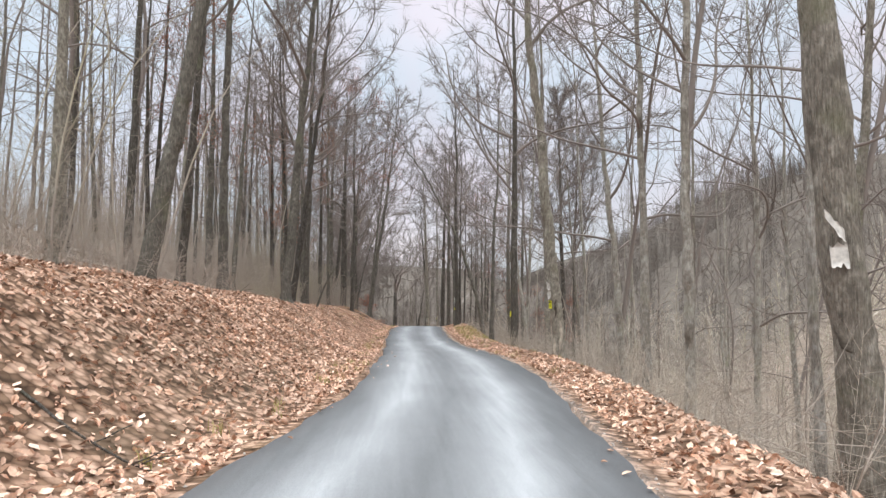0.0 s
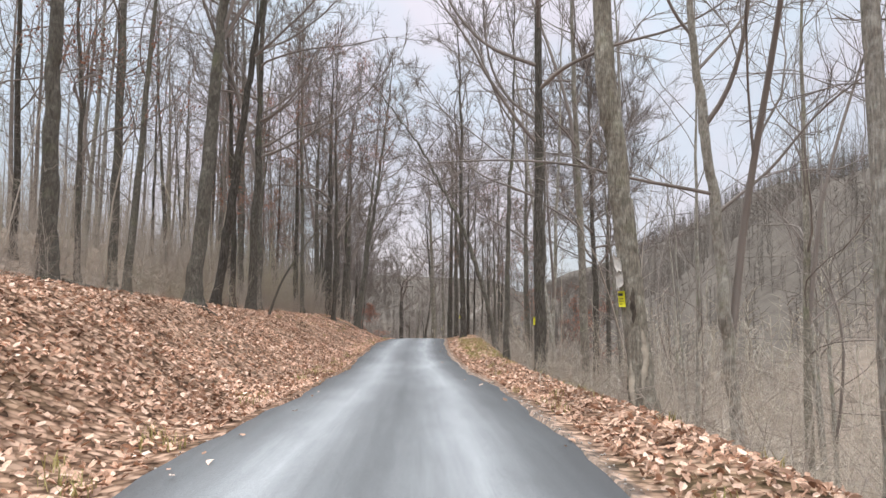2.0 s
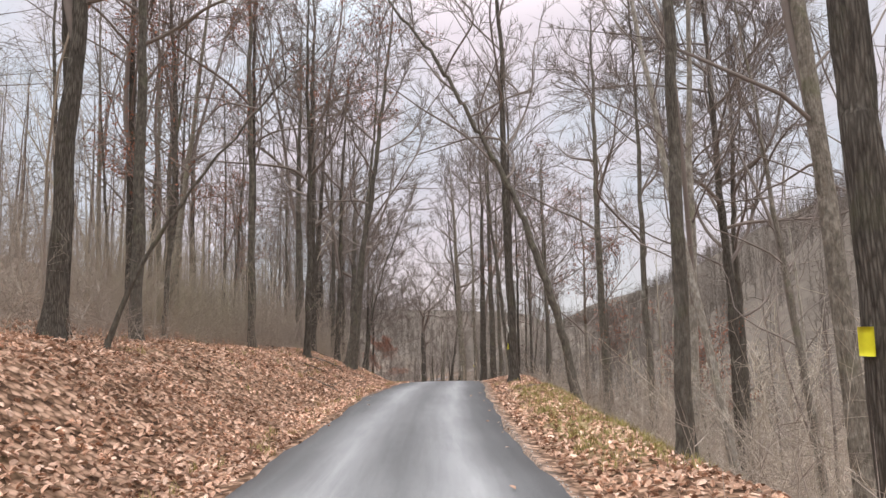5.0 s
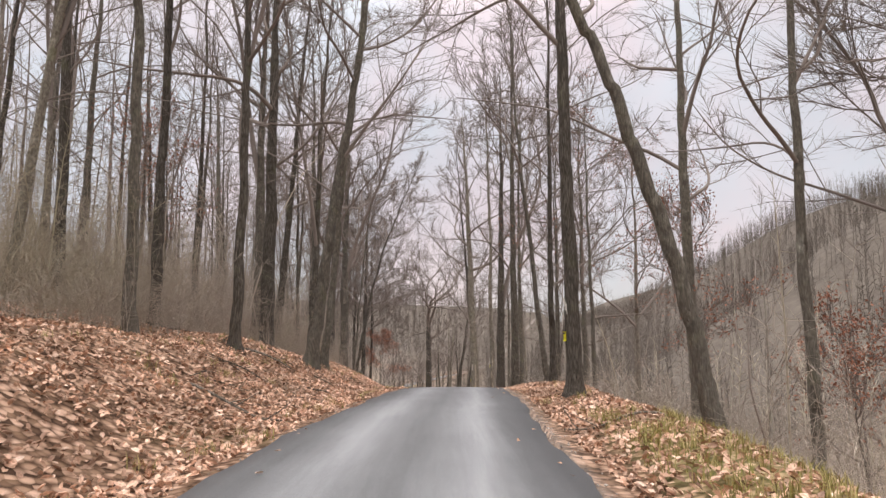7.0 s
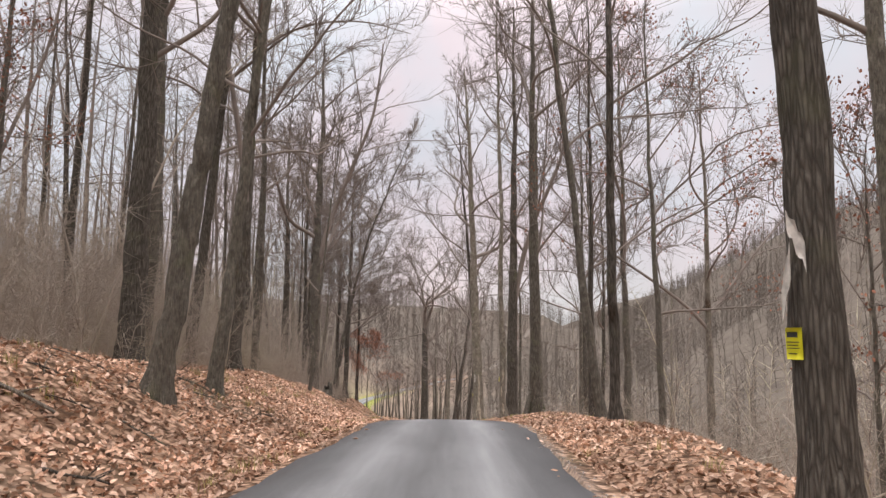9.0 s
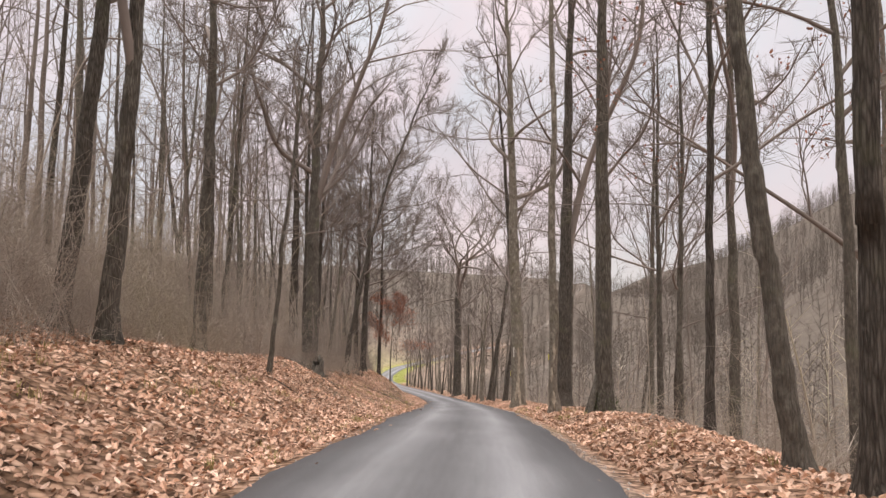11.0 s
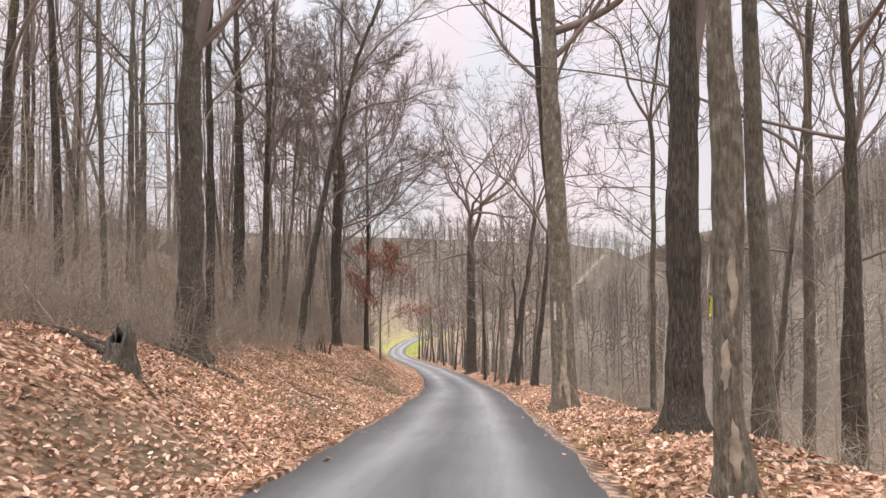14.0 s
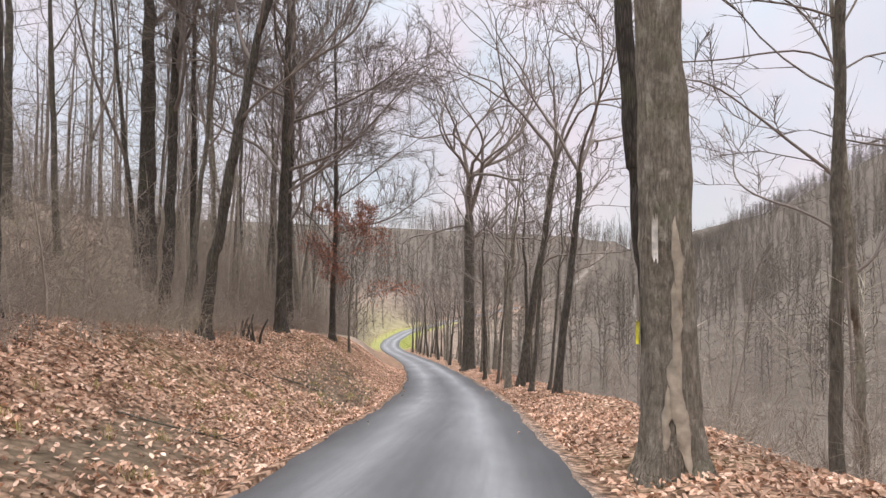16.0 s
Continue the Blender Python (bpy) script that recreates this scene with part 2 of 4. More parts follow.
LEVEL_Z = [5.5, 3.2, 1.6, 0.55, -0.26, -0.62, -0.8, -0.87, -1.27, -1.66, -1.77, -1.8, -1.83, -2.0, -2.27, -2.63, -3.25, -3.9, -4.6, -4.98, -5.85, -7.55, -9.5, -11.9, -13.9, -15.9, -17.8, -19.3, -20, -19.5, -16, -8, 25]
HALF = 1.9


def eased(y, ys, zs, reach=3.0):
    """Straight lines from point to point, rounded off at the corners."""
    y = np.asarray(y, float)
    return sum(w * np.interp(y + k * reach, ys, zs) for k, w in ((-1, 0.15), (-0.5, 0.2), (0, 0.3), (0.5, 0.2), (1, 0.15)))


def centre(y):
    return eased(y, CENTRE_Y, CENTRE_X, 5.0)


def level(y):
    return eased(y, LEVEL_Y, LEVEL_Z, 2.5)


def half(y):
    slope = (centre(np.asarray(y) + 1.0) - centre(np.asarray(y) - 1.0)) / 2
    return HALF * np.sqrt(1 + slope**2)


def step(a, b, v):
    k = np.clip((np.asarray(v, float) - a) / (b - a), 0, 1)
    return k * k * (3 - 2 * k)


LUMPS = [(random.uniform(0.15, 0.5) * 2**k, random.uniform(0, 6.28), random.uniform(0, 6.28), 0.5**k) for k in range(4) for _ in range(4)]


def lumps(x, y):
    return sum(a * np.sin(f * (x * math.cos(t) + y * math.sin(t)) + p) for f, t, p, a in LUMPS) / 4


def shoulder(y):
    """Width of the level strip between the asphalt and the drop."""
    return np.interp(y, [-60, -8, 3, 20, 40, 70, 120], [0.6, 0.7, 1.25, 1.5, 2.3, 2.8, 2.2])


def land(x, y):
    """The ground's height at any place."""
    x, y = np.asarray(x, float), np.asarray(y, float)
    s, w, z = x - centre(y), half(y), level(y)
    d = np.maximum(-s - w, 0.0)
    start = 0.5 + 1.2 * step(50, 62, y) * (1 - step(74, 86, y))
    tall = np.interp(y, [-60, -30, -15, 0, 14, 28, 36, 44, 55, 65, 77, 90, 115, 140, 165, 190], [2.7, 2.6, 2.1, 2.2, 1.9, 1.6, 1.3, 1.65, 1.9, 2.0, 2.2, 2.4, 2.5, 2.2, 1.4, 0.5])
    wide = np.interp(y, [44, 54, 64, 77, 90], [4.6, 5.1, 5.8, 5.4, 4.6])
    e = np.maximum(d - start - wide, 0)
    left = tall * step(0, 1, (d - start) / wide) - 0.32 * step(48, 62, y) * (1 - step(76, 88, y)) * step(0.1, 0.8, d) * (1 - step(1.2, 2.2, d))
    steep = np.interp(y, [-60, 0, 30, 60, 120, 160, 320, 500], [0.25, 0.28, 0.42, 0.52, 0.6, 0.5, 0.42, 0.2])
    left = left + 0.09 * np.minimum(e, 2.5) + steep * eased(e, [2.5, 15, 200], [0, 12.5, 14.5], 2.0) + 0.04 * np.maximum(e - 15, 0)
    left = left - 0.04 * step(0, 0.5, d)
    r = np.maximum(s - w, 0.0)
    ledge = shoulder(y)
    below = np.maximum(r - ledge, 0)
    floor_ = 0.5 * level(y) - 13.0
    drop = np.minimum(0.52 * below, np.maximum(z - floor_, 2.0)) * step(0, 2.5, below)
    right = 0.1 * step(0.2, 1.2, r) - drop - 0.05 * step(0, 0.4, r) + 0.12 * step(0.6, 1.6, r) * (1 - step(ledge, ledge + 1.5, r))
    far = step(45, 215, r) * np.interp(y, [150, 260, 340, 450, 560, 800], [76, 78, 86, 87, 77, 56])
    right = right + far
    under = np.where(np.abs(s) < w + 0.02, -0.06, 0.0)
    rough = lumps(x, y) * (0.2 * step(0.6, 3, d) + 0.12 * step(0.8, 3, r) + 0.5 * step(20, 60, np.maximum(d, r))) + lumps(2.1 * x + 9, 2.1 * y) * (0.1 * step(0.8, 2.5, d) + 0.05 * step(0.8, 2, r))
    back = 20 * step(280, 520, y)
    return z + np.where(s < 0, left, right) + under + rough + back


def scoured(x, y):
    """Patches of the roadside bank where rain has washed the leaves away."""
    d = centre(y) - half(y) - x
    return (
        step(0.05, 0.4, lumps(1.3 * x + 7, 0.9 * y)) * step(0.7, 1.2, d) * (1 - step(2.6, 4.0, d)) * np.maximum(step(46, 56, y) * (1 - step(84, 92, y)), 0.3 * step(-30, -22, y) * (1 - step(-8, 0, y)))
        + step(0.05, 0.4, lumps(2.3 * x + 3, 1.7 * y)) * step(1.2, 2.2, d) * (1 - step(4.5, 6.5, d)) * step(21, 24, y) * (1 - step(31, 35, y))
    )


def put_mesh(name, verts, faces, material, smooth=True):
    """A mesh from arrays of places and of four- or three-cornered faces."""
    verts, faces = np.asarray(verts, np.float32), np.asarray(faces, np.int32)
    me = bpy.data.meshes.new(name)
    me.vertices.add(len(verts))
    me.vertices.foreach_set("co", verts.ravel())
    me.loops.add(faces.size)
    me.loops.foreach_set("vertex_index", faces.ravel())
    me.polygons.add(len(faces))
    me.polygons.foreach_set("loop_start", np.arange(0, faces.size, faces.shape[1], dtype=np.int32))
    me.polygons.foreach_set("use_smooth", np.full(len(faces), smooth))
    me.update(calc_edges=True)
    me.materials.append(material)
    return me


def sheet(rows, cols):
    i = (np.arange(rows - 1)[:, None] * cols + np.arange(cols - 1)).ravel()
    return np.stack([i, i + 1, i + cols + 1, i + cols], 1)


def part(name, mesh, parent, label=""):
    ob = new(name, mesh)
    ob.parent = parent
    return tagged(ob, label)


# ground: one sheet out to the horizon, its lines following the road
ys = np.concatenate([np.linspace(-160, -52, 28), np.arange(-50, 112, 0.7), np.linspace(113, 260, 80), np.geomspace(265, 1600, 40)])
side = np.concatenate([[0.03], np.arange(0.2, 9, 0.3), np.geomspace(9.5, 60, 26), np.geomspace(66, 900, 30)])
ww = half(ys)[:, None]
across = np.concatenate([-(ww + side[::-1]), -ww * np.ones((1, 1)), -ww * 0.4, ww * 0.4, ww * np.ones((1, 1)), ww + side], 1)
gx, gy = centre(ys)[:, None] + across, ys[:, None] * np.ones_like(across)
gz = land(gx, gy)
me = put_mesh("ground", np.stack([gx, gy, gz], -1).reshape(-1, 3), sheet(*gx.shape), GROUND)
off = (np.abs(across) - ww).ravel()
fy, fs = gy.ravel(), across.ravel()
turf = me.attributes.new("turf", "FLOAT", "POINT")
value = (1 - step(232, 262, fy)) * np.where(fs > 0, step(172, 182, fy) * (1 - step(2, 3.6, off)), step(160, 185, fy) * (0.5 * (1 - step(1.0, 3, off)) + 0.3 * (1 - step(5, 25, off))))
value = np.maximum(value, 0.3 * step(3, 7, fy) * (1 - step(14, 20, fy)) * step(0.5, 1.0, off) * (fs > 0) * (1 - step(1.5, 3, off)))
turf.data.foreach_set("value", value.astype(np.float32))
soil = me.attributes.new("soil", "FLOAT", "POINT")
soil.data.foreach_set("value", (0.85 * scoured(gx, gy)).ravel().astype(np.float32))
grit = me.attributes.new("grit", "FLOAT", "POINT")
grit.data.foreach_set("value", np.where(fs > 0, 0.35 * (1 - step(0.03, 0.25, off)), 0.0).astype(np.float32))
woods = me.attributes.new("woods", "FLOAT", "POINT")
woods.data.foreach_set("value", np.maximum(np.where(fs > 0, np.maximum(step(9, 24, off), 0.8 * (1 - step(30, 48, fy)) * step(0.9, 3.2, off - shoulder(fy))), 0.9 * step(6.2, 9.5, off)), step(92, 120, fy) * step(1.5, 4, off)).astype(np.float32))
afar = me.attributes.new("afar", "FLOAT", "POINT")
afar.data.foreach_set("value", (0.9 * np.maximum(np.where(fs > 0, np.maximum(step(30, 55, off) * (0.12 + 0.88 * step(110, 190, fy)), step(10, 26, off) * step(80, 130, fy)), step(70, 110, off)), step(235, 320, fy) * np.maximum(step(2, 9, off), step(285, 300, fy)))).astype(np.float32))
ground = tagged(new("ground", me), "sloping forest floor covered with brown fallen leaves", "ground", kind="structure")

# road: an asphalt slab with a slight crown and ragged edges
ry = np.concatenate([np.linspace(-160, -52, 28), np.arange(-50, 112, 0.5), np.linspace(113, 300, 110)])
prof = np.array([-1.0, -0.985, -0.8, -0.5, -0.2, 0.0, 0.2, 0.5, 0.8, 0.985, 1.0])
rag = np.stack([np.sin(ry * 1.7 + p) * 0.035 + np.sin(ry * 4.3 + 2 * p) * 0.02 + np.sin(ry * 0.6 + 3 * p) * 0.05 for p in (0.4, 2.1)], 1)
rx = centre(ry)[:, None] + half(ry)[:, None] * prof + np.where(prof < -0.9, rag[:, :1], 0) + np.where(prof > 0.9, rag[:, 1:], 0)
rz = level(ry)[:, None] + 0.035 * (1 - prof**2) + np.where(np.abs(prof) > 0.99, -0.07, 0.012)
rv = np.stack([rx, ry[:, None] * np.ones_like(rx), rz], -1).reshape(-1, 3)
me = put_mesh("road", rv, sheet(*rx.shape), ASPHALT)
lane = me.uv_layers.new(name="lane")
idx = np.zeros(len(me.loops), np.int32)
me.loops.foreach_get("vertex_index", idx)
uv = np.stack([np.tile((prof + 1) / 2, len(ry)), np.repeat((ry + 5) / 45, len(prof))], 1)
lane.data.foreach_set("uv", uv[idx].astype(np.float32).ravel())
tagged(new("road", me), "narrow grey asphalt lane with worn wheel tracks", "road", kind="structure")


# ---------------------------------------------------------------- trees
class Tubes:
    """Tapered round limbs gathered into one mesh."""

    def __init__(self):
        self.v, self.f, self.g, self.n = [], [], [], 0

    def add(self, p, r, sides):
        p, r = np.asarray(p, float), np.asarray(r, float)
        t = np.gradient(p, axis=0)
        t /= np.linalg.norm(t, axis=1, keepdims=True) + 1e-9
        ref = np.array([1.0, 0, 0]) if abs(t[0, 0]) < 0.8 else np.array([0, 1.0, 0])
        u = np.cross(t, ref)
        u /= np.linalg.norm(u, axis=1, keepdims=True) + 1e-9
        w = np.cross(t, u)
        a = np.linspace(0, 2 * np.pi, sides, endpoint=False)
        ring = p[:, None] + r[:, None, None] * (np.cos(a)[None, :, None] * u[:, None] + np.sin(a)[None, :, None] * w[:, None])
        k = len(p)
        i = (np.arange(k - 1)[:, None] * sides + np.arange(sides)).ravel()
        j = (np.arange(k - 1)[:, None] * sides + (np.arange(sides) + 1) % sides).ravel()
        self.v.append(ring.reshape(-1, 3))
        self.f.append(np.stack([i, j, j + sides, i + sides], 1) + self.n)
        self.n += k * sides

    def spike(self, p, q, r):
        """A short twig that runs out to a point."""
        d = (q - p) / (np.linalg.norm(q - p) + 1e-9)
        u = np.cross(d, (1.0, 0, 0) if abs(d[0]) < 0.8 else (0, 1.0, 0))
        w = np.cross(d, u)
        self.v.append(np.array([p + r * u, p + r * (0.87 * w - 0.5 * u), p - r * (0.87 * w + 0.5 * u), q]))
        self.g.append(np.array([(0, 1, 3), (1, 2, 3)]) + self.n)
        self.n += 4

    def arrays(self):
        f = np.concatenate(self.f)
        if self.g:
            f = np.concatenate([f[:, [0, 1, 2]], f[:, [0, 2, 3]]] + self.g)
        return np.concatenate(self.v), f


def limb_path(rng, p0, az, tilt, length, n, rise=0.25, wild=0.1):
    """A limb that sets out at tilt degrees from upright and bends its way up."""
    pts, p, wander = [np.array(p0, float)], np.array(p0, float), np.zeros(3)
    d = np.array([math.sin(radians(tilt)) * math.cos(az), math.sin(radians(tilt)) * math.sin(az), math.cos(radians(tilt))])
    for _ in range(n):
        wander = 0.6 * wander + rng.normal(0, wild, 3)
        d = d + wander + np.array([0, 0, rise / n])
        d[2] = max(d[2], 0.05 if rise > 0.4 else -0.4)
        d /= np.linalg.norm(d)
        p = p + d * length / n
        pts.append(p)
    return np.array(pts)


def along(path, k):
    i = k * (len(path) - 1)
    a = min(int(i), len(path) - 2)
    return path[a] + (path[a + 1] - path[a]) * (i - a)


def twigs(rng, crown, path, r, count, length, level_=0, fine=1.0, tips=None):
    """Side shoots of a limb, and shoots of those."""
    heading = path[-1] - path[0]
    heading = heading / (np.linalg.norm(heading) + 1e-9)
    az0 = math.atan2(heading[1], heading[0])
    tilt0 = math.degrees(math.acos(max(-1, min(1, heading[2]))))
    for j in range(count):
        k = 0.22 + 0.78 * (j + rng.random()) / count
        p0 = along(path, k)
        side_ = 1 if j % 2 else -1
        tilt = np.clip(tilt0 + rng.normal(0, 22), 12, 105)
        az = az0 + side_ * rng.uniform(0.45, 1.1) if tilt0 > 18 else rng.uniform(0, 6.28)
        ln = length * (1.15 - 0.65 * k) * rng.uniform(0.6, 1.25)
        rr = max(r * (1 - 0.75 * k) * 0.5, 0.007)
        if level_ == 0:
            q = limb_path(rng, p0, az, tilt, ln, 4 if fine > 0.9 else 3, 0.25, 0.24)
            crown.add(q, np.linspace(rr, max(rr * 0.3, 0.008), len(q)), 3)
            twigs(rng, crown, q, rr, max(4, round(15 * fine)), ln * 0.6, 1, fine, tips)
        else:
            q = limb_path(rng, p0, az, min(tilt + 6, 115), ln, 1, 0.15, 0.3)
            crown.spike(q[0], q[1], 0.011)
            if tips is not None:
                tips.append(q[-1])


def grow(seed, tall, r0, lean=(0, 0), bend=(0, 0), clear=0.4, limbs=11, arms=(), spread=1.0, fine=1.0, split=None, tips=None, sides=12, stout=1.0, knots=0.04):
    """Trunk and crown of one bare tree, its foot at the origin. arms: (height, direction, tilt, length, share of the trunk's girth); split: height where the trunk parts in two."""
    rng = np.random.default_rng(seed)
    trunk, crown = Tubes(), Tubes()
    h = np.concatenate([[-0.5, 0.0, 0.15, 0.35, 0.7], np.linspace(1.3, tall, 16)])
    hh = np.maximum(h, 0)
    wig = np.cumsum(rng.normal(0, 0.065, (len(h), 2)), 0) * np.linspace(0, 1, len(h))[:, None]
    line = np.stack([lean[0] * hh + bend[0] * hh**2 + wig[:, 0], lean[1] * hh + bend[1] * hh**2 + wig[:, 1], h], 1)
    girth = r0 * (1 - 0.86 * (hh / tall) ** 1.05) * (1 + 0.55 * np.exp(-hh / 0.28))
    if sides > 10:  # a finer line with swellings and crooks
        hf = np.unique(np.concatenate([h, np.arange(0.5, tall, 0.34)]))
        line = np.stack([np.interp(hf, h, line[:, k]) for k in range(3)], 1)
        girth = np.interp(hf, h, girth)
        for _ in range(3):
            line[2:-2, :2] = (line[1:-3, :2] + 2 * line[2:-2, :2] + line[3:-1, :2]) / 4
        swell = rng.normal(0, knots, len(hf))
        girth = girth * (1 + np.convolve(swell, (0.2, 0.45, 0.6, 0.45, 0.2), "same"))
        line[5:-3, :2] += np.convolve(rng.normal(0, knots * 0.25, len(hf)), (0.5, 1, 1, 0.5), "same")[5:-3, None] * (1, 0.6)
        h = hf
    trunk.add(line, np.maximum(girth, 0.012), sides)
    v = trunk.v[0]  # root swellings and knots
    a = np.arctan2(v[:, 1] - np.repeat(line[:, 1], sides), v[:, 0] - np.repeat(line[:, 0], sides))
    grow_out = 1 + 0.22 * np.exp(-np.maximum(v[:, 2], 0) / 0.4) * np.cos(4 * a + seed) + rng.normal(0, 0.035, len(v))
    mid = np.repeat(line, sides, 0)
    trunk.v[0] = mid + (v - mid) * grow_out[:, None]

    def bough(at_h, az, tilt, ln, share, n=8, wild=0.17):
        p0 = np.array([np.interp(at_h, h, line[:, k]) for k in range(3)])
        rr = max(np.interp(at_h, h, girth) * share, 0.02)
        q = limb_path(rng, p0, az, tilt, ln, n, 0.5, wild)
        if sides > 10:
            q = np.vstack([q[:1], np.stack([0.75 * q[:-1] + 0.25 * q[1:], 0.25 * q[:-1] + 0.75 * q[1:]], 1).reshape(-1, 3), q[-1:]])
        crown.add(q, np.linspace(rr, max(0.012, rr * 0.22), len(q)), 6)
        twigs(rng, crown, q, rr, max(4, round(8 * fine)), ln * 0.46 * spread, 0, fine, tips)

    for at_h, az, tilt, ln, share in arms:
        bough(at_h, az, tilt, ln, share, 8, 0.1)
    for j in range(limbs):
        k = clear + (0.97 - clear) * (j + rng.random() * 0.8) / limbs
        ln = (tall * min(1 - k, 0.62) * 0.45 + 2.0) * rng.uniform(0.7, 1.25) * spread * min(1.0, 0.45 + k)
        bough(tall * k, j * 2.4 + rng.normal(0, 0.5), rng.uniform(32, 68), ln, rng.uniform(0.44, 0.7) * stout * min(1.0, 0.35 + 1.3 * k))
    if split:
        bough(split, rng.uniform(0, 6.28), 15, tall - split, 0.72, 10, 0.06)
    LINES[seed] = (h, line, girth)
    top = limb_path(rng, line[-1], rng.uniform(0, 6.28), 12, tall * 0.08, 3)
    twigs(rng, crown, np.vstack([line[h > tall * 0.7], top]), 0.03, 8, tall * 0.12, 0, fine, tips)
    return trunk.arrays(), crown.arrays()


def grow_forked(seed, tall, r0, lean=(0, 0), bend=(0, 0), first=4.0, depth=5, open_=34, tips=None):
    """A tree whose trunk, tall metres high, parts into crooked limbs that fork again and again."""
    rng = np.random.default_rng(seed)
    trunk, crown = Tubes(), Tubes()
    h = np.concatenate([[-0.5, 0.0, 0.15, 0.35, 0.7], np.linspace(1.2, tall, 14)])
    hh = np.maximum(h, 0)
    wig = np.cumsum(rng.normal(0, 0.05, (len(h), 2)), 0) * np.linspace(0, 1, len(h))[:, None]
    line = np.stack([lean[0] * hh + bend[0] * hh**2 + wig[:, 0], lean[1] * hh + bend[1] * hh**2 + wig[:, 1], h], 1)
    girth = r0 * (1 - 0.3 * hh / tall) * (1 + 0.5 * np.exp(-hh / 0.3)) * (1 + rng.normal(0, 0.02, len(h)))
    trunk.add(line, girth, 12)
    LINES[seed] = (h, line, girth)

    def fork(p, d, length, r, left):
        n = 4
        q, pts, wander = p, [p], np.zeros(3)
        for _ in range(n):
            wander = 0.5 * wander + rng.normal(0, 0.17, 3)
            d = d + wander + (0, 0, 0.07)
            d = d / np.linalg.norm(d)
            q = q + d * length / n
            pts.append(q)
        pts = np.array(pts)
        crown.add(pts, np.linspace(r, r * 0.68, n + 1), 7 if r > 0.08 else 4 if r > 0.03 else 3)
        for _ in range(2 if left > 1 else 4):  # side shoots
            a = along(pts, rng.uniform(0.25, 1.0))
            w = d + rng.normal(0, 0.75, 3)
            e = a + w / np.linalg.norm(w) * length * rng.uniform(0.25, 0.6)
            crown.spike(a, e, max(0.012, r * 0.16))
            crown.spike(a + 0.5 * (e - a), a + 0.5 * (e - a) + 0.5 * np.linalg.norm(e - a) * (w + rng.normal(0, 0.8, 3)) / (np.linalg.norm(w) + 0.5), 0.011)
            if tips is not None:
                tips.append(e)
        if left == 0:
            return
        az0 = rng.uniform(0, 6.28)
        ref = np.cross(d, (0, 1.0, 0.2))
        ref /= np.linalg.norm(ref)
        other = np.cross(d, ref)
        count = 3 if rng.random() < 0.35 else 2
        for k in range(count):
            a = az0 + k * 6.28 / count + rng.normal(0, 0.4)
            t = radians(rng.uniform(0.45, 1.25) * open_)
            w = d * math.cos(t) + (ref * math.cos(a) + other * math.sin(a)) * math.sin(t)
            fork(pts[-1], w, length * rng.uniform(0.62, 0.88), r * rng.uniform(0.5, 0.66), left - 1)

    for k in range(4):
        a = k * 1.57 + rng.normal(0, 0.3)
        t = radians(rng.uniform(14, 48))
        fork(line[-1], np.array([math.sin(t) * math.cos(a), math.sin(t) * math.sin(a), math.cos(t)]), first * rng.uniform(0.8, 1.2), girth[-1] * rng.uniform(0.5, 0.72), depth - 1)
    for k in range(4):  # low boughs
        z = tall * rng.uniform(0.62, 0.95)
        a = rng.uniform(0, 6.28)
        p = np.array([np.interp(z, h, line[:, j]) for j in range(3)])
        fork(p, np.array([0.9 * math.cos(a), 0.9 * math.sin(a), 0.4]), first * rng.uniform(0.5, 0.9), girth[-1] * 0.3, depth - 3)
    return trunk.arrays(), crown.arrays()


HEROES, LINES, STANDING = [], {}, {}


def tree(x, y, seed, tall, r0, bark_, label, group="", **more):
    """A tree that stands on the ground at x, y."""
    t, c = (grow_forked if "first" in more else grow)(seed, tall, r0, **more)
    base = new("tree")
    base.location = (x, y, float(land(x, y)) - 0.02)
    part("trunk", put_mesh("trunk", *t, bark_), base)
    part("crown", put_mesh("crown", *c, TWIG), base, "bare leafless branches")
    HEROES.append((x, y))
    STANDING[seed] = base
    return tagged(base, label, "tree", group)


def leafy(base, tips, seed, material, share, label):
    """A few dead leaves that still hang on the twigs."""
    rng = np.random.default_rng(seed)
    spots = np.array([p for p in tips if rng.random() < share])
    spots = np.repeat(spots, 4, 0) + rng.normal(0, 0.16, (len(spots) * 4, 3))
    part("dead_leaves", put_mesh("dead_leaves", *leaves_at(rng, spots, 0.06, 0.11, 1.3), material), base, label)


